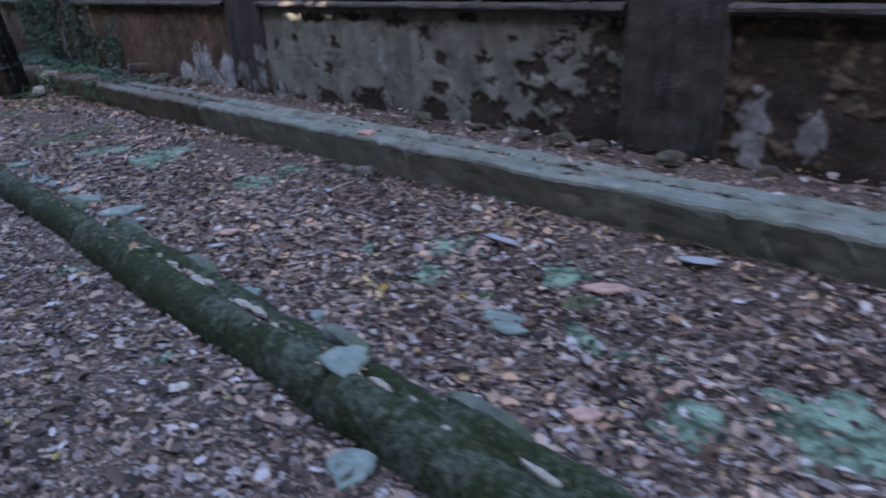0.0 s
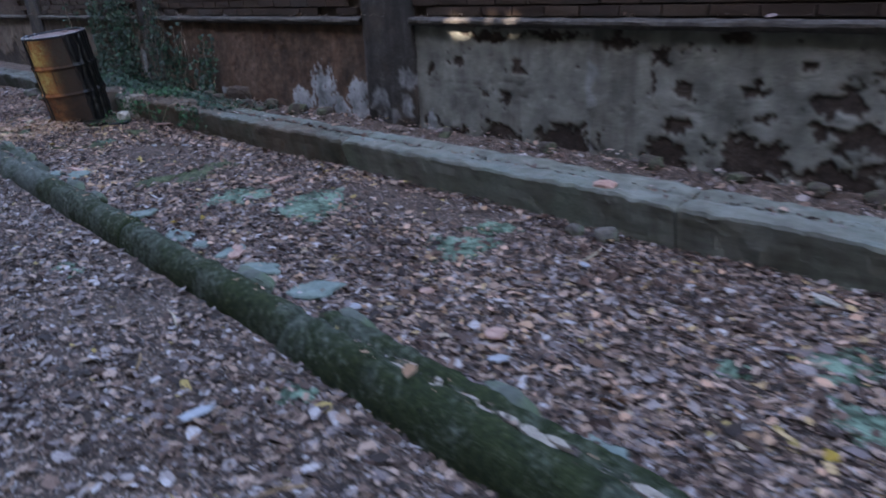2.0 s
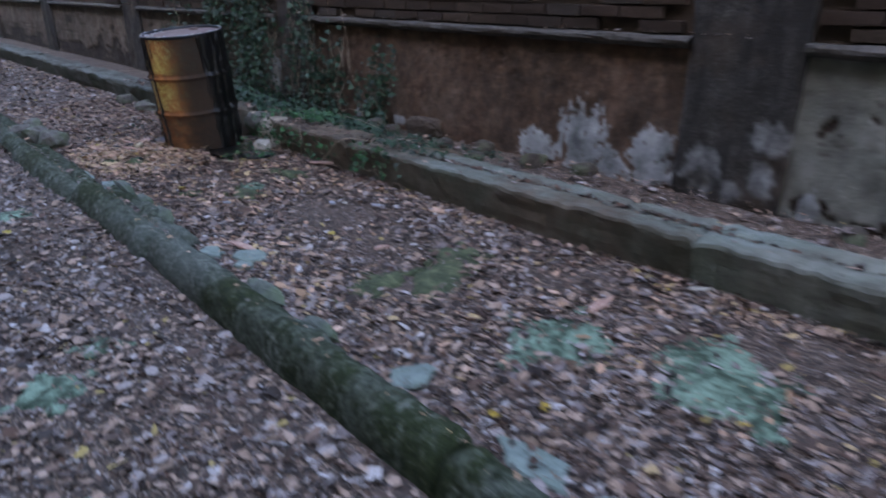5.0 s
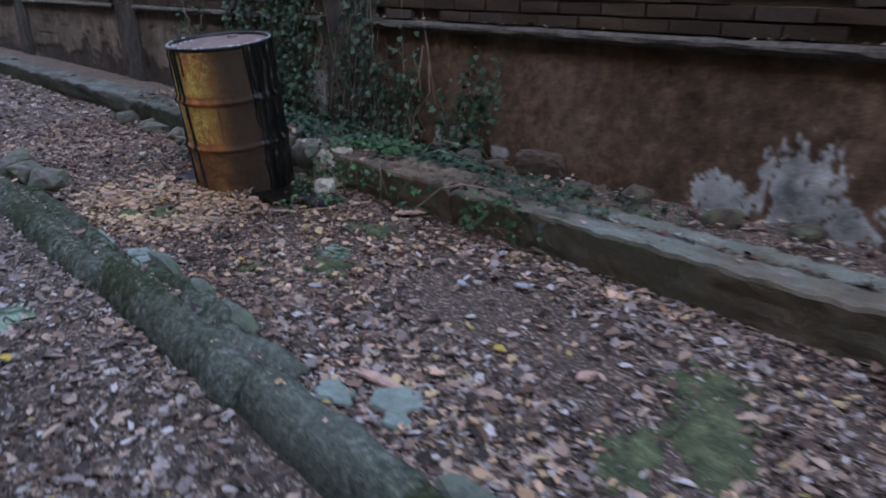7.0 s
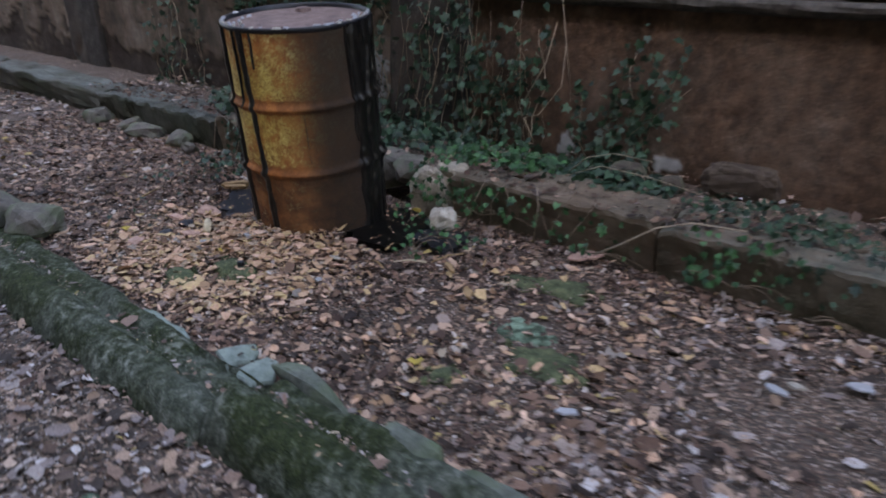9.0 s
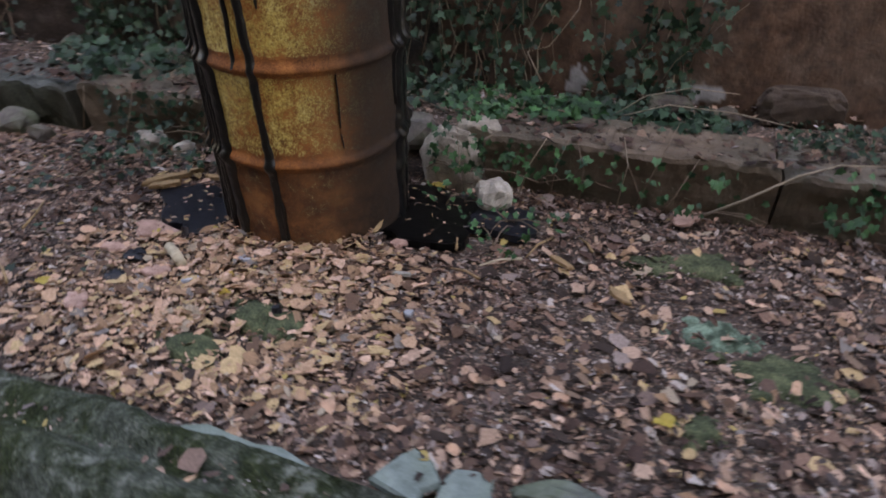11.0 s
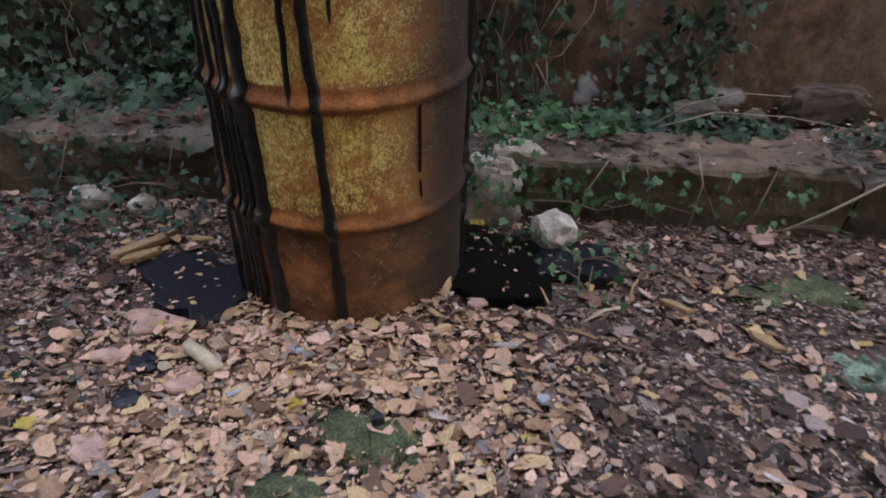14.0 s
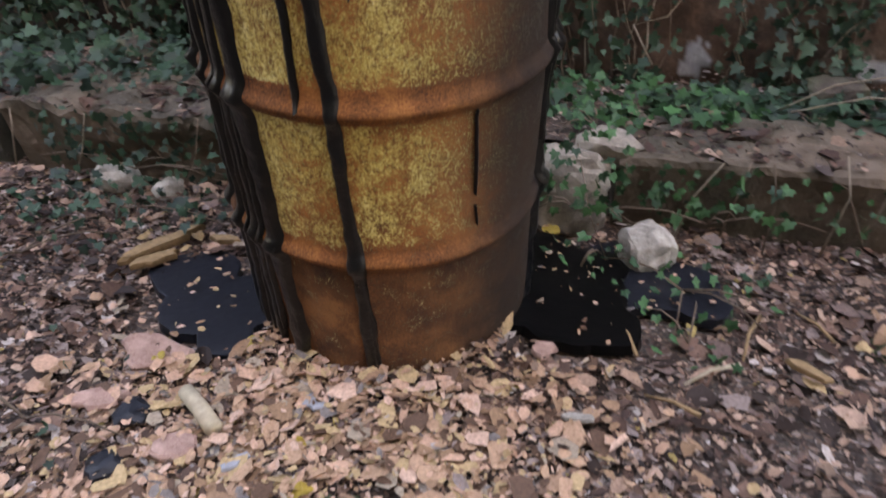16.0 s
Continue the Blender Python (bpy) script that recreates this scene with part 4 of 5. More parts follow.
PALE = [(2.14, 3.58, 0.25, 0.23), (2.35, 3.08, 0.31, 0.25), (2.33, 1.9, 0.21, 0.2), (2.67, 1.93, 0.15, 0.1), (2.06, 0.45, 0.06, 0.06), (2.33, 0.17, 0.12, 0.16), (2.03, 0.05, 0.13, 0.1), (2.36, -0.42, 0.1, 0.12), (2.0, -0.72, 0.06, 0.2),
        (1.98, -1.0, 0.07, 0.12), (1.78, -1.22, 0.13, 0.12), (1.96, -1.57, 0.2, 0.2), (2.31, 6.23, 0.11, 0.09), (0.59, 3.73, 0.15, 0.13), (0.67, 4.47, 0.12, 0.13), (0.89, 4.66, 0.07, 0.1), (0.96, 3.26, 0.06, 0.06), (0.99, 6.5, 0.1, 0.1),
        (1.06, 1.48, 0.06, 0.08), (0.96, 0.37, 0.04, 0.05), (0.95, 3.13, 0.06, 0.05), (2.3, 6.17, 0.05, 0.05), (2.16, 7.34, 0.05, 0.04)]
for i, (x, y, rx, ry) in enumerate(PALE):
    tagged(crust("moss_patch", x, y, rx, ry, 40 * i, MOSS, "pale mint-green moss crust showing through the leaves", "moss", i * 2.3, 0.012), group="moss crusts on the floor")
DIM = [(1.93, 4.42, 0.22, 0.1), (2.2, 4.28, 0.24, 0.13), (2.42, 4.4, 0.18, 0.14), (2.19, 6.08, 0.13, 0.1), (2.64, 6.25, 0.12, 0.08), (2.03, -0.27, 0.08, 0.06), (2.2, -0.62, 0.1, 0.1), (1.93, 6.27, 0.06, 0.05), (1.98, 7.27, 0.09, 0.06), (1.98, 7.36, 0.09, 0.07), (1.82, 7.43, 0.11, 0.06), (2.6, 6.4, 0.1, 0.07)]
for i, (x, y, rx, ry) in enumerate(DIM):
    tagged(crust("moss_patch", x, y, rx, ry, 25 * i, DARK_MOSS, "dark green moss cushion among fallen leaves", "moss", 60 + i * 1.9, 0.022 if y < 7 else 0.033), group="moss crusts on the floor")


def shard(name, x, y, z, size, thick, turn, material, label, category, seed, tilt=0.0):
    """A flat broken piece with a jagged outline and chipped edges."""
    r = random.Random(seed)
    n = r.randint(9, 14)
    ring = []
    for k in range(n):
        t = 2 * math.pi * (k + r.uniform(-0.3, 0.3)) / n
        d = r.uniform(0.6, 1.12)
        ring.append((size[0] * d * math.cos(t), size[1] * d * math.sin(t)))
    verts = [(a * 0.97, b * 0.97, 0) for a, b in ring] + [(a, b, thick * 0.6) for a, b in ring] + [(a * 0.9, b * 0.9, thick * r.uniform(0.9, 1.05)) for a, b in ring] + [(0, 0, thick * 1.05)]
    faces = [tuple(range(n - 1, -1, -1))]
    for j in range(2):
        faces += [(j * n + k, j * n + (k + 1) % n, (j + 1) * n + (k + 1) % n, (j + 1) * n + k) for k in range(n)]
    faces += [(2 * n + k, 2 * n + (k + 1) % n, 3 * n) for k in range(n)]
    ob = from_lists(name, verts, faces, material)
    ob.matrix_basis = pose(x, y, z, tilt, tilt * 0.6, turn)
    return tagged(ob, label, category)


def stone(name, x, y, z, sx, sy, sz, turn, material, label, seed, group="", points=16):
    """A broken stone: the hull of scattered points, its faces roughened."""
    r = random.Random(seed)
    bm = bmesh.new()
    for _ in range(points):
        p = Vector([r.gauss(0, 1) for _ in range(3)]).normalized()
        p = Vector([math.copysign(abs(q) ** 0.6, q) for q in p])
        bm.verts.new((p.x * sx, p.y * sy, p.z * sz))
    hull = bmesh.ops.convex_hull(bm, input=bm.verts)
    bmesh.ops.delete(bm, geom=list({g for g in hull["geom_interior"] + hull["geom_unused"] if isinstance(g, bmesh.types.BMVert)}), context="VERTS")
    bmesh.ops.subdivide_edges(bm, edges=bm.edges, cuts=2, use_grid_fill=True, smooth=0.25)
    for v in bm.verts:
        c = v.co
        v.co = c * (1 + 0.16 * rough_at(c.x / sx, c.y / sx, c.z / sx, 2.2, seed))
    ob = part(name, bm, material, smooth=False)
    ob.matrix_basis = pose(x, y, z, 0, 0, turn)
    return tagged(ob, label, "stone", group)


SLABS = [(1.9, -0.45, 0.12, 0.08), (1.53, 2.4, 0.12, 0.08), (1.55, 2.04, 0.14, 0.09), (1.57, 3.76, 0.1, 0.09), (1.53, 3.22, 0.17, 0.07), (1.02, -0.59, 0.09, 0.08), (1.66, 5.03, 0.09, 0.08), (1.56, 5.2, 0.09, 0.06), (1.6, 6.68, 0.09, 0.075), (1.61, 6.8, 0.08, 0.07), (1.555, 7.1, 0.2, 0.055), (1.53, 7.5, 0.16, 0.05),
         (1.63, 6.45, 0.05, 0.2), (1.6, 5.8, 0.055, 0.2), (1.61, 6.1, 0.045, 0.13), (1.56, 4.55, 0.05, 0.18), (1.545, 4.15, 0.045, 0.15), (1.47, 1.6, 0.045, 0.18), (1.415, -0.15, 0.045, 0.16), (1.445, 0.85, 0.04, 0.15), (1.4, -0.8, 0.045, 0.2), (1.49, 2.25, 0.05, 0.2), (1.6, 4.97, 0.06, 0.05), (1.56, 2.72, 0.1, 0.07), (1.42, 1.1, 0.1, 0.05), (1.44, 0.55, 0.12, 0.05), (1.5, 0.15, 0.06, 0.04), (2.72, 0.34, 0.05, 0.03), (1.25, -0.33, 0.1, 0.09), (1.52, 2.95, 0.08, 0.05)]
for i, (x, y, a, b) in enumerate(SLABS):
    on_kerb = x < 1.3 and y > -0.5
    if b > 0.11 and 1.76 < y < 5.34:
        x = near_line(y) + 0.262
    if b > 0.11:
        stone("stone", x - 0.03, y, 0.045, a * 0.8, b * 0.8, 0.045, -2, MOSSY, "long mossy stone bedded along the kerb's inner edge", 320 + i, "stones along the low kerb")
        continue
    shard("stone_shard", x, y, 0.115 if on_kerb else float(ground_z(x, y)) + 0.008, (a, b), 0.02, (70 + 37 * i if 0.06 < b and a < 0.15 else 85), SLAB, "flat greenish-grey stone shard lying by the kerb", "stone shard", 300 + i, 3)
r = random.Random(77)
for i in range(34):
    y = r.choice((-1.1, -0.6, 0.3, 0.6, 0.9)) + r.gauss(0, 0.22)
    shard("mortar_flake", near_line(y) + 0.18 + r.uniform(-0.022, 0.018), y, 0.064, (r.uniform(0.008, 0.02), r.uniform(0.012, 0.05)), 0.014, r.uniform(-25, 20), LIME_DULL, "pale crumbling mortar flake in the kerb's groove", "mortar", 1200 + i, 4)
PINK = [(2.26, 7.89, 0.055, 0.08), (1.7, 5.16, 0.035, 0.12), (2.12, 7.9, 0.03, 0.05), (2.42, 7.14, 0.028, 0.035), (1.86, 7.8, 0.06, 0.04), (2.06, 7.72, 0.04, 0.045), (2.92, 6.3, 0.05, 0.11), (1.74, 1.17, 0.05, 0.05), (1.83, 1.62, 0.035, 0.035), (2.32, -0.64, 0.1, 0.06), (1.6, -0.97, 0.06, 0.04), (1.2, -0.42, 0.045, 0.05), (1.6, 2.72, 0.04, 0.05), (2.2, 4.71, 0.04, 0.03), (2.44, 3.62, 0.09, 0.03), (1.55, 2.66, 0.06, 0.05)]
for i, (x, y, a, b) in enumerate(PINK):
    shard("brick_shard", x, y, 0.112 if x < 1.3 else float(ground_z(x, y)) + 0.022, (a, b), 0.012, 13 * i, TERRACOTTA, "pinkish broken terracotta piece on the leaves", "brick shard", 500 + i, 6)
SCRAPS = [(2.72, 0.34, 0.07, 0.03), (2.46, -0.01, 0.14, 0.03), (2.77, -0.84, 0.1, 0.045), (2.41, -0.56, 0.025, 0.03), (1.6, 1.05, 0.04, 0.03), (2.44, 5.49, 0.05, 0.02), (2.5, 5.45, 0.025, 0.02), (2.62, 5.3, 0.04, 0.03), (1.98, 5.9, 0.035, 0.02), (2.86, 3.42, 0.06, 0.03), (2.46, 1.25, 0.05, 0.02), (2.21, 7.52, 0.03, 0.03), (2.26, 7.06, 0.035, 0.012), (2.1, 6.98, 0.014, 0.018), (2.05, 7.6, 0.03, 0.012), (0.9, 0.1, 0.03, 0.04), (1.55, 1.75, 0.03, 0.03), (0.776, 1.593, 0.025, 0.07)]
for i, (x, y, a, b) in enumerate(SCRAPS):
    shard("pale_scrap", x, y, float(ground_z(x, y)) + 0.026, (a, b), 0.008, 60 + 19 * (i % 5), PAPER if i % 3 else LIME, "whitish flat scrap lying on the leaf litter", "scrap", 700 + i, 7)


stone("stone", 2.79, 6.935, 0.062, 0.058, 0.058, 0.052, 30, LIME, "pale rounded limestone beside the tar puddle", 4, points=60)
stone("stone", 2.89, 8.42, 0.04, 0.05, 0.07, 0.035, 25, LIME, "whitish broken stone below the ivy-grown kerb", 61)
stone("stone", 2.88, 8.24, 0.03, 0.03, 0.045, 0.025, 70, LIME, "whitish broken stone below the ivy-grown kerb", 64)
stone("stone", 2.97, 7.14, 0.1, 0.07, 0.11, 0.125, 0, LIME_DULL, "beige broken kerb end block behind the drum", 9, points=50)
stone("stone", 3.0, 7.04, 0.215, 0.075, 0.08, 0.035, 40, LIME_DULL, "pale chunk of limestone on the broken kerb", 14)
stone("stone", 2.96, 1.45, 0.235, 0.045, 0.06, 0.022, 15, TERRACOTTA, "pinkish brick lump lying on the kerb", 67)
stone("stone", 2.83, 1.53, 0.02, 0.045, 0.05, 0.04, 15, RUBBLE, "grey stone at the foot of the kerb", 68)
stone("stone", 2.84, 1.36, 0.02, 0.05, 0.06, 0.045, 40, RUBBLE, "grey stone at the foot of the kerb", 69)
stone("stone", 3.02, 7.3, 0.17, 0.08, 0.09, 0.07, 70, RUBBLE, "grey rubble stone at the kerb's gap", 19)
stone("stone", 3.08, 7.5, 0.12, 0.1, 0.13, 0.1, 20, RUBBLE, "grey rubble stone at the kerb's gap", 21)
stone("stone", 3.565, 5.93, 0.255, 0.065, 0.16, 0.078, 5, EARTHY, "long dark boulder leaning against the wall foot", 25, points=60)
for i, (x, y, s) in enumerate([(3.5, 6.4, 0.07), (3.48, 6.2, 0.05), (3.4, 5.55, 0.06), (3.52, 5.3, 0.07), (3.5, 4.85, 0.07), (3.55, 4.5, 0.06), (3.5, 3.05, 0.05), (3.53, 1.5, 0.06), (3.55, 0.35, 0.055), (3.54, 0.1, 0.05), (3.55, 0.62, 0.045), (3.5, -0.35, 0.06), (3.55, 1.0, 0.05), (3.3, 5.15, 0.05), (3.54, 2.2, 0.05), (3.54, -0.85, 0.05), (3.5, 8.7, 0.08), (3.52, 9.4, 0.08)]):
    stone("stone", x, y, 0.195 + 0.3 * s, s, s * 1.35, s * 0.75, 50 * i, SHADY, "earth-stained rubble stone lying at the wall's foot", 40 + i * 3, "rubble at the wall foot")
for i, (x, y, s) in enumerate([(2.9, 9.15, 0.07), (2.88, 9.5, 0.09), (2.92, 9.8, 0.07), (2.9, 10.15, 0.08), (2.86, 8.95, 0.05)]):
    stone("stone", x, y, 0.03, s, s * 1.4, s * 0.8, 30 * i, RUBBLE, "grey stone fallen from the broken kerb", 110 + i * 3, "stones fallen from the kerb")
for i, (x, y, s) in enumerate([(1.66, 8.9, 0.1), (1.66, 8.25, 0.09), (1.55, 8.7, 0.08), (1.62, 8.5, 0.09)]):
    stone("stone", x, y, 0.06, s, s * 1.3, s * 0.8, 40 * i, RUBBLE, "mossy grey stone tumbled along the low kerb", 140 + i * 3, "stones along the low kerb")
for i, (x, y) in enumerate([(2.11, 7.83), (2.0, 7.81), (2.0, 7.3)]):
    stone("stone", x, y, 0.022, 0.035 if i < 2 else 0.014, 0.03 if i < 2 else 0.012, 0.012, 60 * i, TAR_FLAT, "small tar-blackened lump on the leaves", 170 + i * 3)


# ---- tar pools ----
def pool(x, y, lobes, material, label, z):
    """A flat spill: rays from the middle reach the outermost of its round lobes."""
    ob = thing("tar_puddle", x, y, z)
    seg, rings = 72, 5
    verts, faces = [(0, 0, 0.004)], []
    for i in range(1, rings + 1):
        for k in range(seg):
            t = 2 * math.pi * k / seg
            reach = 0.03
            for a, b, r in lobes:
                p, q = a * math.cos(t) + b * math.sin(t), -a * math.sin(t) + b * math.cos(t)
                if abs(q) < r:
                    reach = max(reach, p + math.sqrt(r * r - q * q))
            reach *= 1 + 0.07 * rough_at(math.cos(t), math.sin(t), 0, 4, x)
            f = (0.0, 0.3, 0.6, 0.9, 0.98, 1.0)[i]
            verts.append((reach * f * math.cos(t), reach * f * math.sin(t), 0.004 if i < rings - 1 else (0.003 if i < rings else -0.02)))
    faces += [(0, 1 + k, 1 + (k + 1) % seg) for k in range(seg)]
    for i in range(rings - 1):
        faces += [(1 + i * seg + k, 1 + (i + 1) * seg + k, 1 + (i + 1) * seg + (k + 1) % seg, 1 + i * seg + (k + 1) % seg) for k in range(seg)]
    from_lists("surface", verts, faces, material, ob)
    return tagged(ob, label, "puddle")


pool(2.63, 7.11, [(0, 0, 0.14), (-0.11, -0.09, 0.075), (0.13, 0.08, 0.11), (-0.02, 0.1, 0.13), (0.1, -0.06, 0.08), (-0.07, -0.02, 0.12)], TAR, "glossy black tar puddle spreading from the drum", 0.03)
pool(2.7, 6.89, [(0, 0, 0.1), (-0.06, -0.07, 0.06), (0.07, 0.09, 0.1), (0.02, -0.05, 0.07), (-0.02, 0.1, 0.09)], TAR_FLAT, "dull bluish-black skin of older tar beside the puddle", 0.027)
pool(2.43, 7.86, [(0, 0, 0.11), (0.1, 0.09, 0.1), (-0.1, -0.09, 0.06), (0.03, -0.08, 0.1), (0.1, 0.15, 0.06)], TAR_FLAT, "flat bluish-black tar spill behind the drum dotted with crumbs", 0.018)
x, y = rng.uniform(2.25, 2.95, 450), rng.uniform(6.8, 8.05, 450)
ok = (np.hypot(x - 2.57, y - 7.484) > 0.3) & ((np.hypot(x - 2.43, y - 7.84) < 0.2) | (np.hypot(x - 2.72, y - 7.02) < 0.27))
crumbs = leaf_sheet("leaf_crumbs", np.stack([x, y, 0 * x + 0.039], -1)[ok], rng.uniform(0.004, 0.021, ok.sum()), rng, LITTER_DRY, tilt=0.1)
tagged(crumbs, "small tan leaf crumbs stuck on the tar", "leaf litter", kind="stuff")


# ---- sticks and bark ----
def stick(name, points, radius, material, label, taper=0.7, sides=8):
    v, f = tube(points, radius, sides, taper)
    return tagged(from_lists(name, v, f, material, smooth=True), label, "stick")


stick("stick", [(2.165, 7.755, 0.035), (2.13, 7.705, 0.037), (2.095, 7.66, 0.036)], 0.015, WOOD, "short bleached stub of wood on the leaves", 1.05, 10)
shard("bark_piece", 2.6, 8.09, 0.025, (0.13, 0.022), 0.02, -26, BARK, "long ochre strip of rotten bark behind the drum", "bark", 900, 4)
shard("bark_piece", 2.535, 8.06, 0.03, (0.06, 0.02), 0.016, -40, BARK, "ochre splinter of rotten bark", "bark", 902, 4)
shard("bark_piece", 2.66, 7.95, 0.025, (0.045, 0.016), 0.014, -85, BARK, "short ochre splinter of bark", "bark", 950, 4)
shard("bark_piece", 2.465, 6.65, 0.03, (0.055, 0.014), 0.012, -122, BARK, "tan splinter of bark lying on the leaves", "bark", 952, 4)
shard("bark_piece", 2.34, 6.48, 0.03, (0.05, 0.018), 0.012, -130, BARK, "tan splinter of bark lying on the leaves", "bark", 954, 4)
for i, (x, y, a, l) in enumerate([(2.43, 6.82, 125, 0.13), (2.56, 6.73, 160, 0.16), (2.62, 6.6, 30, 0.1), (2.33, 6.9, 70, 0.1), (1.03, 2.265, 75, 0.16), (0.8, 2.05, 60, 0.12), (1.0, 0.5, 40, 0.14), (2.46, 0.95, 10, 0.22), (2.6, 1.29, 5, 0.2), (2.75, 3.3, 20, 0.16), (2.5, 6.98, 20, 0.12), (1.85, 2.2, 140, 0.12), (2.3, 2.5, 60, 0.14), (0.75, 1.1, 150, 0.15), (2.2, 8.3, 30, 0.2), (1.9, 8.1, 60, 0.16)]):
    c, s = math.cos(radians(a)) * l / 2, math.sin(radians(a)) * l / 2
    z = float(ground_z(x, y)) + 0.03
    stick("twig", [(x - c, y - s, z), (x + 0.1 * s, y - 0.1 * c, z + 0.004), (x + c, y + s, z - 0.003)], 0.0045, BARK if i % 4 else WOOD, "broken tan twig lying on the litter", 0.6, 6)
stick("twig", [(2.88, 6.26, 0.06), (2.87, 6.16, 0.13), (2.86, 6.03, 0.235), (2.9, 5.92, 0.27), (3.0, 5.76, 0.25)], 0.005, TWIG_PALE, "thin pale twig arching over the kerb", 0.5, 6)
for i, pts in enumerate([[(3.3, 6.62, 0.22), (3.24, 6.5, 0.33), (3.2, 6.36, 0.38), (3.22, 6.2, 0.37)], [(3.3, 6.6, 0.22), (3.22, 6.42, 0.31), (3.2, 6.2, 0.31), (3.24, 6.0, 0.27)], [(2.92, 6.48, 0.03), (2.88, 6.45, 0.14), (2.96, 6.4, 0.27), (3.05, 6.38, 0.3)], [(2.9, 6.4, 0.02), (2.86, 6.36, 0.12), (2.93, 6.3, 0.24)], [(2.9, 6.76, 0.05), (2.88, 6.75, 0.16), (2.94, 6.72, 0.24)], [(2.92, 7.06, 0.12), (2.84, 6.98, 0.1), (2.82, 6.82, 0.06)], [(2.76, 7.02, 0.03), (2.84, 7.07, 0.1), (2.95, 7.12, 0.24)]]):
    stick("twig", pts, 0.0028, TWIG_PALE if i < 2 else TWIG, "thin dry creeper stem by the kerb", 0.5, 5)


# ---- ivy ----
LOBES = [(0.0, 0.0), (-0.2, -0.14), (-0.48, -0.03), (-0.35, 0.2), (-0.54, 0.48), (-0.22, 0.52), (0.0, 1.0), (0.22, 0.52), (0.54, 0.48), (0.35, 0.2), (0.48, -0.03), (0.2, -0.14)]


def ivy_leaves(name, pts, normals, size, material, parent, label=""):
    """Lobed leaves, each a fan folded along its midrib, facing along the normals."""
    n, k = len(pts), len(LOBES)
    out = np.array(LOBES)
    fold = 0.18 * np.abs(out[:, 0]) - 0.12 * out[:, 1] ** 2
    flat = np.concatenate([[[0.0, 0.28, 0.0]], np.stack([out[:, 0], out[:, 1], fold], -1)])
    nor = normals + rng.normal(0, 0.6, (n, 3))
    nor /= np.linalg.norm(nor, axis=1)[:, None]
    down = np.array([0, 0, -1.0])[None] + rng.normal(0, 0.6, (n, 3))
    ax_v = down - (down * nor).sum(1)[:, None] * nor
    ax_v /= np.linalg.norm(ax_v, axis=1)[:, None]
    ax_u = np.cross(ax_v, nor)
    co = (flat[None, :, 0, None] * ax_u[:, None] + flat[None, :, 1, None] * ax_v[:, None] + flat[None, :, 2, None] * nor[:, None]) * size[:, None, None] + pts[:, None]
    m = k + 1
    base = np.arange(n)[:, None, None] * m
    fan = np.array([[0, 1 + i, 1 + (i + 1) % k] for i in range(k)])[None]
    tri = (base + fan).reshape(-1)
    me = bpy.data.meshes.new(name)
    me.vertices.add(m * n)
    me.vertices.foreach_set("co", co.reshape(-1))
    me.loops.add(len(tri))
    me.loops.foreach_set("vertex_index", tri)
    me.polygons.add(len(tri) // 3)
    me.polygons.foreach_set("loop_start", np.arange(len(tri) // 3) * 3)
    me.update(calc_edges=True)
    me.materials.append(material)
    ob = new(name, me)
    ob.parent = parent
    return tagged(ob, label)


def wall_ivy(y0, z1, spread_y, count, vines, label, seed, dense=1.0):
    """A climber: stems creeping up the wall from its foot, leaves along them."""
    r = random.Random(seed)
    ob = thing("ivy", 3.58, y0, 0.18)
    pts = []
    for i in range(vines):
        y, z = r.uniform(-spread_y, spread_y), 0.0
        top = z1 * r.uniform(0.45, 1.0)
        path = []
        while z < top:
            path.append((r.uniform(-0.035, 0.0) - 0.01, y, z))
            z += 0.07
            y += r.gauss(0, 0.022)
        if len(path) > 2:
            v, f = tube(path, r.uniform(0.002, 0.0045), 5, 0.4)
            from_lists("stem", v, f, TWIG if i % 3 else TWIG_PALE, ob, smooth=True)
            pts += path
    k = np.array(pts)
    pick = k[rng.integers(0, len(k), count)] + rng.normal(0, 1, (count, 3)) * np.array([0.02, 0.045, 0.05])
    pick[:, 0] = -np.abs(pick[:, 0] + 0.03) - 0.025
    pick = pick[pick[:, 2] > 0.0]
    ivy_leaves("foliage", pick, np.tile([-1.0, -0.25, 0.45], (len(pick), 1)), rng.uniform(0.016, 0.05, len(pick)), IVY, ob, "dark green lobed leaves")
    return tagged(ob, label, "ivy")


wall_ivy(8.75, 1.35, 0.6, 2300, 26, "dense dark ivy hanging over the plaster wall", 1)
wall_ivy(7.75, 1.3, 0.5, 600, 20, "straggling ivy and bare vines climbing the wall", 2)
wall_ivy(7.12, 0.85, 0.24, 240, 12, "sparse ivy shoots on the brown wall", 3)
wall_ivy(6.48, 0.62, 0.22, 330, 11, "small clump of ivy on the brown wall", 4)
wall_ivy(9.9, 1.1, 0.5, 160, 8, "thin ivy shoots on the grey wall", 5)
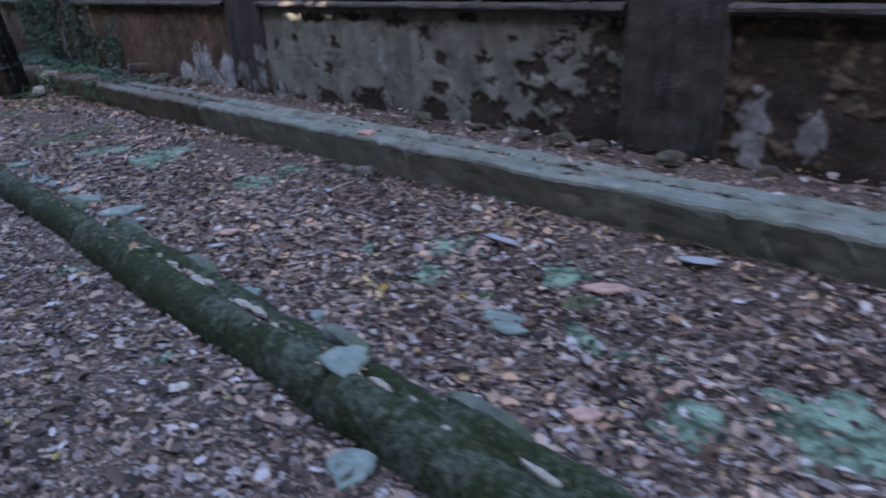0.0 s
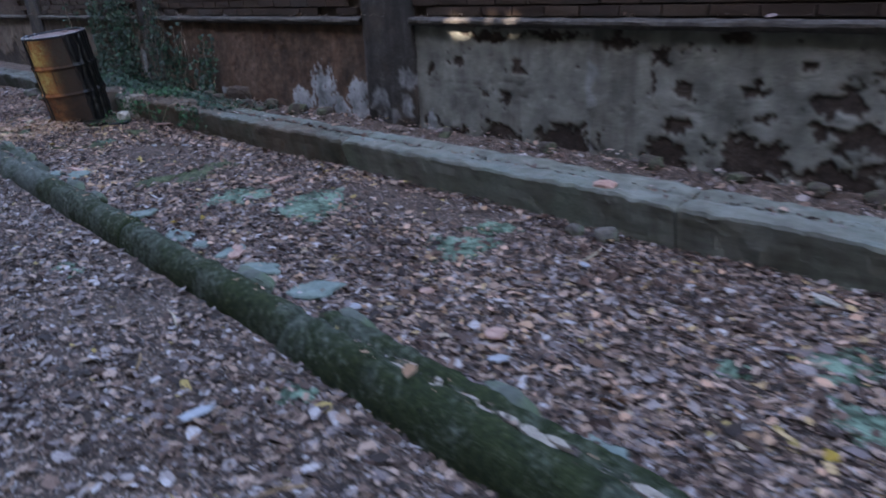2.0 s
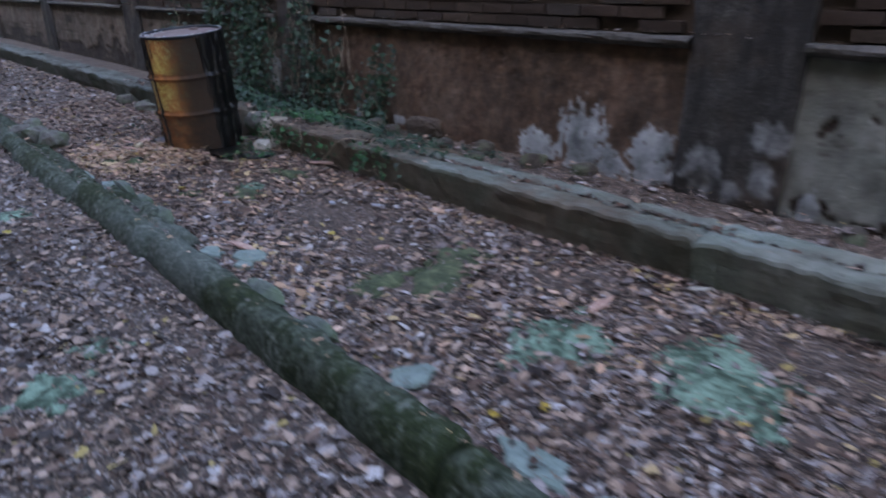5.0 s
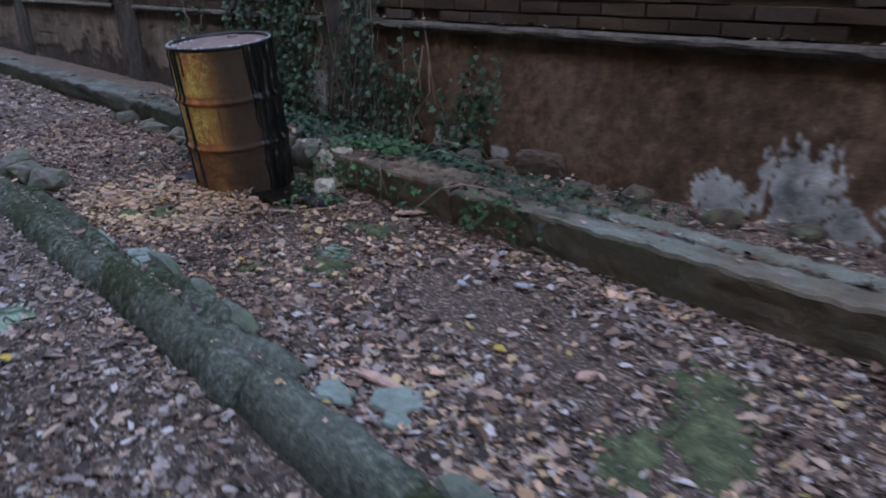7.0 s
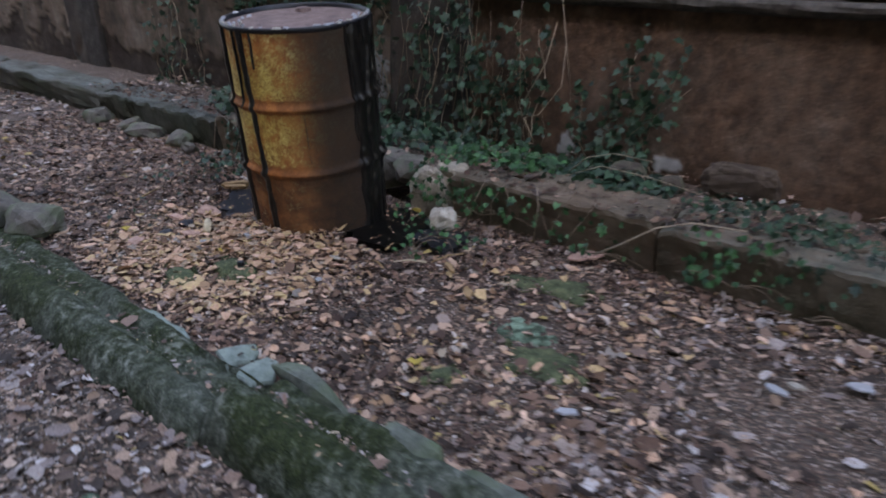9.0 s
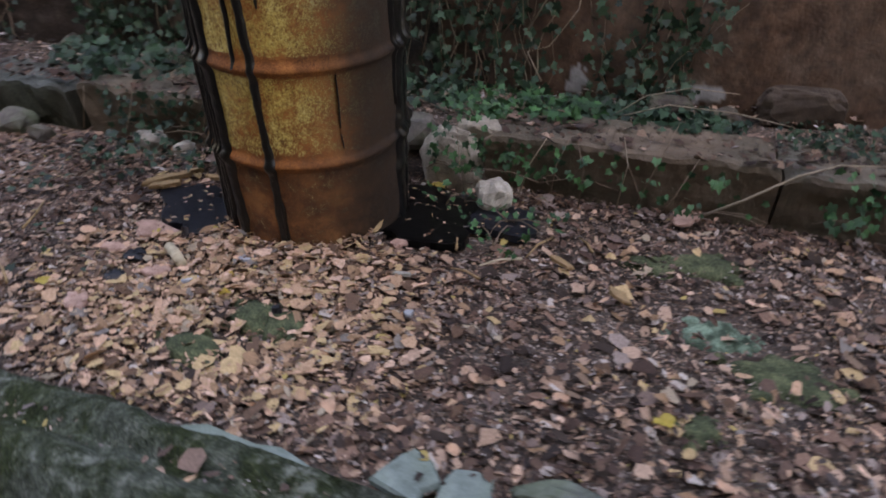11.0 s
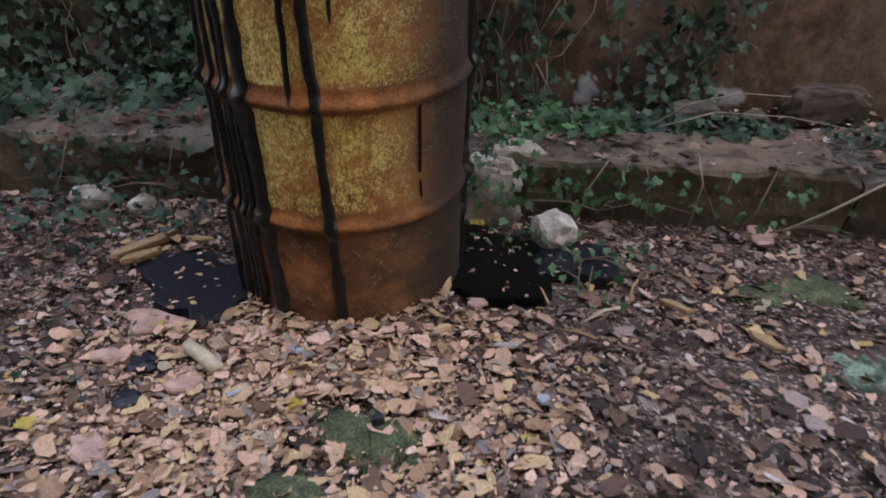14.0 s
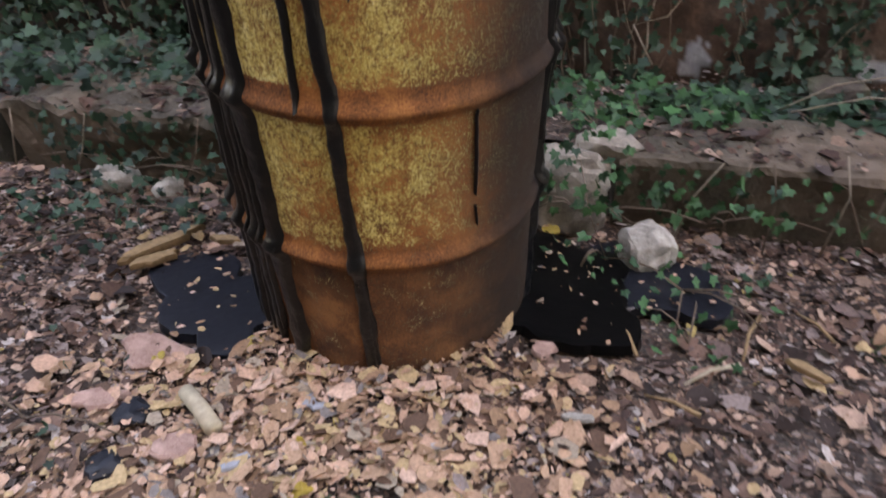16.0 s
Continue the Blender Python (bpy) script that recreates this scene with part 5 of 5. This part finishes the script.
# dry stems slanting and hanging across the wall: y, z along each
for i, run in enumerate([((7.005, 0.465), (6.9, 0.66), (6.851, 0.849)), ((7.09, 0.22), (7.13, 0.45), (7.1, 0.66)), ((7.36, 0.2), (7.38, 0.5), (7.353, 0.9), (7.3, 1.2)), ((7.45, 0.35), (7.4, 0.6), (7.42, 0.95)), ((7.02, 0.5), (7.06, 0.8), (7.04, 1.15)),
                         ((7.7, 0.2), (7.63, 0.6), (7.61, 1.15)), ((6.93, 0.27), (7.0, 0.383), (6.91, 0.415), (6.81, 0.56), (6.79, 0.75)), ((7.16, 0.2), (7.22, 0.42), (7.15, 0.62)), ((6.5, 0.22), (6.42, 0.4), (6.2, 0.62)), ((6.75, 0.5), (6.85, 1.05)), ((7.85, 0.3), (7.8, 0.7), (7.9, 1.25)), ((8.3, 0.3), (8.2, 0.7), (8.26, 1.2))]):
    pts = [(3.53 + 0.02 * math.sin(3 * k + i), y, z) for k, (y, z) in enumerate(run)]
    stick("vine", pts, 0.004 if i in (0, 6) else 0.0022, TWIG_PALE if i in (0, 6, 9) else TWIG, "bare dry vine stem against the wall", 0.5, 5)
# thin stems drooping over the kerb's face
for i, run in enumerate([((6.536, 0.03), (6.52, 0.197), (6.544, 0.283)), ((6.46, 0.08), (6.527, 0.21), (6.638, 0.27)), ((6.87, 0.03), (6.84, 0.15), (6.79, 0.25)), ((6.66, 0.02), (6.66, 0.16), (6.69, 0.26)), ((8.56, 0.02), (8.5, 0.12), (8.44, 0.24)), ((8.2, 0.04), (8.13, 0.14), (8.1, 0.25)), ((8.75, 0.05), (8.68, 0.24))]):
    pts = [(2.885 - 0.012 * math.sin(2 * k + i), y, z) for k, (y, z) in enumerate(run)]
    stick("vine", pts, 0.0028, TWIG_PALE if i % 2 == 0 else TWIG, "thin dry creeper stem drooping over the kerb", 0.6, 5)


ivy_meshes = []
for k in range(3):
    me = bpy.data.meshes.new("leaf")
    r = random.Random(k)
    ring = [(x * r.uniform(0.85, 1.15), y * r.uniform(0.9, 1.1)) for x, y in LOBES]
    me.from_pydata([(0, 0.28, 0)] + [(x, y, 0.2 * abs(x) - 0.14 * y * y) for x, y in ring], [], [(0, 1 + i, 1 + (i + 1) % len(ring)) for i in range(len(ring))])
    me.materials.append(IVY_SINGLE)
    ivy_meshes.append(me)


def ground_ivy(x, y, z, rx, ry, count, material, label, seed, size=(0.02, 0.042), stems=5, normal=(-0.35, -0.2, 1.0), thick=0.06, single=False):
    r = random.Random(seed)
    ob = thing("ivy", x, y, z)
    for i in range(stems):
        t = r.uniform(0, 2 * math.pi)
        p = [(rx * f * math.cos(t), ry * f * math.sin(t), 0.012 + 0.03 * math.sin(3 * f)) for f in (0, 0.35, 0.7, 1.0)]
        v, f = tube(p, 0.0028, 5, 0.5)
        from_lists("stem", v, f, TWIG, ob, smooth=True)
    if single:
        for i in range(count):
            t, d = r.uniform(0, 2 * math.pi), math.sqrt(r.random())
            leaf = new("leaf", ivy_meshes[i % 3])
            leaf.parent = ob
            n = (Vector(normal) + Vector([r.gauss(0, 0.55) for _ in range(3)])).normalized()
            turn = n.to_track_quat("Z", "Y").to_matrix().to_4x4() @ pose(0, 0, 0, 0, 0, r.gauss(180, 40))
            leaf.matrix_basis = Matrix.Translation((rx * d * math.cos(t), ry * d * math.sin(t), r.uniform(0.02, thick))) @ turn @ Matrix.Scale(r.uniform(*size) * r.uniform(0.6, 1.0), 4)
        return tagged(ob, label, "ivy")
    a, d = rng.uniform(0, 2 * np.pi, count), np.sqrt(rng.uniform(0, 1, count))
    pts = np.stack([rx * d * np.cos(a), ry * d * np.sin(a), rng.uniform(0.02, thick, count)], -1)
    ivy_leaves("foliage", pts, np.tile(normal, (count, 1)), rng.uniform(*size, count) * rng.uniform(0.55, 1.0, count), material, ob, "green lobed leaves")
    return tagged(ob, label, "ivy")


ground_ivy(3.33, 6.55, 0.19, 0.17, 0.42, 420, IVY, "ivy mat spreading on the strip above the kerb", 11, (0.03, 0.062))
ground_ivy(3.3, 6.95, 0.2, 0.17, 0.34, 210, IVY_FRESH, "fresh ivy clump on the strip above the kerb", 12, (0.03, 0.062))
ground_ivy(3.35, 7.7, 0.17, 0.22, 0.5, 460, IVY, "ivy mat filling the gap behind the drum", 13, (0.03, 0.062), thick=0.12)
ground_ivy(3.25, 8.6, 0.2, 0.24, 0.6, 480, IVY, "dark ivy spilling over the broken kerb", 14, (0.03, 0.062), thick=0.12)
ground_ivy(3.25, 5.75, 0.2, 0.18, 0.32, 240, IVY, "low ivy growing over the kerb top", 15, (0.018, 0.04))
ground_ivy(3.3, 5.25, 0.2, 0.14, 0.3, 60, IVY, "few ivy leaves on the strip above the kerb", 16)
ground_ivy(2.88, 6.8, 0.08, 0.035, 0.28, 90, IVY_FRESH, "ivy shoots trailing down the kerb's face", 17, (0.02, 0.045), 4, (-1.0, -0.2, 0.4), 0.15, single=True)
ground_ivy(2.88, 7.1, 0.08, 0.05, 0.12, 46, IVY_FRESH, "fresh ivy shoot beside the pale stones", 18, (0.018, 0.04), 3, (-1.0, -0.2, 0.5), 0.2, single=True)
ground_ivy(2.88, 6.3, 0.04, 0.05, 0.24, 40, IVY, "ivy sprig at the kerb's foot", 19, (0.02, 0.042), 3, (-1.0, -0.2, 0.5), 0.2, single=True)
ground_ivy(2.9, 5.75, 0.06, 0.05, 0.2, 70, IVY, "ivy hanging over the kerb's front edge", 33, (0.02, 0.045), 4, (-0.9, -0.2, 0.6), 0.2, single=True)
ground_ivy(3.05, 5.45, 0.23, 0.12, 0.3, 90, IVY, "ivy trailing along the kerb top", 34, (0.02, 0.042), 4, thick=0.04)
ground_ivy(2.89, 5.5, 0.02, 0.04, 0.16, 20, IVY, "ivy sprig at the kerb's foot", 20, (0.018, 0.04), 3, (-1.0, -0.2, 0.5), 0.22)
ground_ivy(2.68, 6.86, 0.02, 0.17, 0.2, 40, IVY_FRESH, "bright green seedlings creeping beside the tar puddle", 21, (0.018, 0.036), 4, thick=0.05, single=True)
ground_ivy(2.5, 6.86, 0.02, 0.14, 0.1, 10, IVY_FRESH, "bright green seedlings among the leaves", 22, (0.018, 0.034), 2, thick=0.04, single=True)
ground_ivy(2.72, 7.08, 0.025, 0.06, 0.1, 14, IVY_FRESH, "green sprig growing through the tar", 23, (0.018, 0.036), 2, thick=0.09, single=True)
ground_ivy(3.04, 7.08, 0.24, 0.08, 0.14, 40, IVY_FRESH, "fresh ivy leaves over the broken kerb end", 31, (0.02, 0.042), 3, (-0.8, -0.2, 0.7), 0.06, single=True)
ground_ivy(2.75, 8.3, 0.02, 0.16, 0.35, 130, IVY, "low ivy creeping from the kerb over the leaves", 24, (0.022, 0.045), 4)
ground_ivy(2.5, 8.4, 0.02, 0.22, 0.22, 46, IVY, "sparse green creepers on the leaf litter", 25, (0.018, 0.035), 3)
ground_ivy(2.05, 8.0, 0.02, 0.2, 0.2, 14, IVY, "sparse green creepers on the leaf litter", 26, (0.015, 0.03), 3)
ground_ivy(2.9, 8.35, 0.06, 0.05, 0.35, 130, IVY, "ivy hanging over the broken kerb face", 27, (0.02, 0.042), 4, (-1.0, -0.2, 0.4), 0.2)


# ---- tall hedge added unseen across the path, blocking sun but for placed chinks ----
CHINKS = [(3.55, 3.0, 0.955, 0.05), (3.55, 2.92, 0.94, 0.035), (3.55, 2.5, 1.0, 0.035), (3.55, 2.68, 0.99, 0.025)]
HEDGE_X = -3.5


def chink_gap(y, z, x):
    """How far a place in the hedge lies from the nearest chink, in chink radii."""
    best = 99.0
    for cx, cy, cz, r in CHINKS:
        k = (x - cx) / SUNWARD.x
        best = min(best, math.hypot(y - cy - k * SUNWARD.y, z - cz - k * SUNWARD.z) / r)
    return best


hedge = thing("added_hedge", HEDGE_X, 0, 0)
tagged(hedge, "added unseen evergreen hedge blocking the sun but for a few chinks", "hedge")
ys, zs = spread(-2.0, 4.0, 0.03), spread(5.6, 8.4, 0.03)
rough_y = [-40.0] + ys + [60.0]
rough_z = [-0.1] + zs + [9.6]
verts = [(0.12 * rough_at(0, y, z, 0.9, 2), y, z) for z in rough_z for y in rough_y]
k = len(rough_y)
faces = []
for j in range(len(rough_z) - 1):
    for i in range(k - 1):
        if chink_gap((rough_y[i] + rough_y[i + 1]) / 2, (rough_z[j] + rough_z[j + 1]) / 2, HEDGE_X) > 1 or i in (0, k - 2) or j in (0, len(rough_z) - 2):
            faces.append((j * k + i, j * k + i + 1, (j + 1) * k + i + 1, (j + 1) * k + i))
from_lists("sun_blocking_sheet", verts, faces, TWIG, hedge)
pick = np.stack([rng.uniform(-0.5, 0.5, 16000), rng.uniform(-14, 28, 16000), rng.uniform(0.0, 9.7, 16000)], -1)
free = np.array([chink_gap(p[1], p[2], HEDGE_X + p[0]) * 0.045 > 0.2 for p in pick])
pick = pick[free]
ivy_leaves("foliage", pick, np.tile([1.0, 0.0, 0.6], (len(pick), 1)), rng.uniform(0.12, 0.26, len(pick)), IVY, hedge, "dark evergreen leaves")


# ---- single fallen leaves, each its own piece on the ground ----
def single_leaf(seed, wide):
    r = random.Random(seed)
    k = 9
    verts = [(-0.5 + i / (k - 1), 0, 0.1 * math.sin(i * 0.8 + seed)) for i in range(k)]
    for s in (1, -1):
        for i in range(1, k - 1):
            f = i / (k - 1)
            w = wide * math.sin(math.pi * f ** 0.85) * r.uniform(0.8, 1.15)
            verts.append((-0.5 + f, s * w, verts[i][2] + 0.35 * w * r.uniform(0.2, 1.3)))
    faces = []
    for s in (0, 1):
        o = k + s * (k - 2) - 1
        ring = [(i, o + i) for i in range(1, k - 1)]
        quad = [(0, 1, ring[0][1])] + [(a[0], b[0], b[1], a[1]) for a, b in zip(ring, ring[1:])] + [(k - 2, k - 1, ring[-1][1])]
        faces += quad if s else [q[::-1] for q in quad]
    me = bpy.data.meshes.new("fallen_leaf")
    me.from_pydata(verts, [], faces)
    me.materials.append(LEAF)
    return me


leaf_meshes = [single_leaf(i, w) for i, w in enumerate((0.3, 0.38, 0.44, 0.24, 0.4, 0.34))]
r = random.Random(5)
made = 0
while made < 290:
    if made % 2:
        x, y = r.uniform(1.5, 2.85), r.uniform(6.2, 8.2)
    else:
        x, y = r.uniform(1.5, 2.9), r.uniform(-1.6, 6.2)
    if math.hypot(x - 2.57, y - 7.484) < 0.33 or x < near_line(y) + 0.32 or any(math.hypot((x - a) / c, (y - b) / d) < 1.1 for a, b, c, d in TARRED):
        continue
    ob = new("fallen_leaf", leaf_meshes[made % 6])
    ob.parent = ground
    s = r.uniform(0.024, 0.05)
    ob.matrix_basis = pose(x, y, float(ground_z(x, y)) + 0.03, r.gauss(0, 9), r.gauss(0, 9), r.uniform(0, 360)) @ Matrix.Diagonal((s, s, s, 1))
    made += 1
for x, y, s in ((2.31, 7.7, 0.05), (2.24, 7.86, 0.03), (2.88, 7.16, 0.06), (1.9, 6.35, 0.05), (1.9, 7.95, 0.04), (2.1, 5.0, 0.05), (0.9, 6.1, 0.05)):
    ob = from_lists("fallen_leaf", [v.co for v in leaf_meshes[2].vertices], [tuple(p.vertices) for p in leaf_meshes[2].polygons], YELLOW, ground, "bright yellow leaf")
    ob.matrix_basis = pose(x, y, float(ground_z(x, y)) + 0.034, 8, 5, 70 * x * y) @ Matrix.Diagonal((s, s, s, 1))

# ---- brick courses above the ledge ----
brick_meshes = []
for i in range(5):
    r = random.Random(i)
    bm = bmesh.new()
    bmesh.ops.create_cube(bm, size=1.0)
    for v in bm.verts:
        v.co = (v.co.x * 0.06 + r.uniform(-0.005, 0.005), v.co.y * 0.238 + r.uniform(-0.005, 0.005), v.co.z * 0.055 + r.uniform(-0.004, 0.004))
    me = bpy.data.meshes.new("brick")
    bm.to_mesh(me)
    bm.free()
    me.materials.append(BRICK)
    brick_meshes.append(me)
r = random.Random(8)
for row in range(5):
    y = -1.6 + 0.125 * (row % 2)
    while y < 12.5:
        inside = any(p - 0.12 < y < p + PW + 0.12 for p in PILASTERS)
        if not inside and r.random() > 0.04:
            ob = new("brick", r.choice(brick_meshes))
            ob.parent = wall
            ob.matrix_basis = pose(3.622 + r.uniform(-0.006, 0.006), y, 1.03 + row * 0.067, 0, 0, r.uniform(-0.8, 0.8))
        y += 0.25

# the plan in metres
for ob in [o for o in scene.objects if o.parent is None and o.type in {"MESH", "EMPTY"}]:
    ob.matrix_basis = Matrix.Scale(SIZE, 4) @ ob.matrix_basis
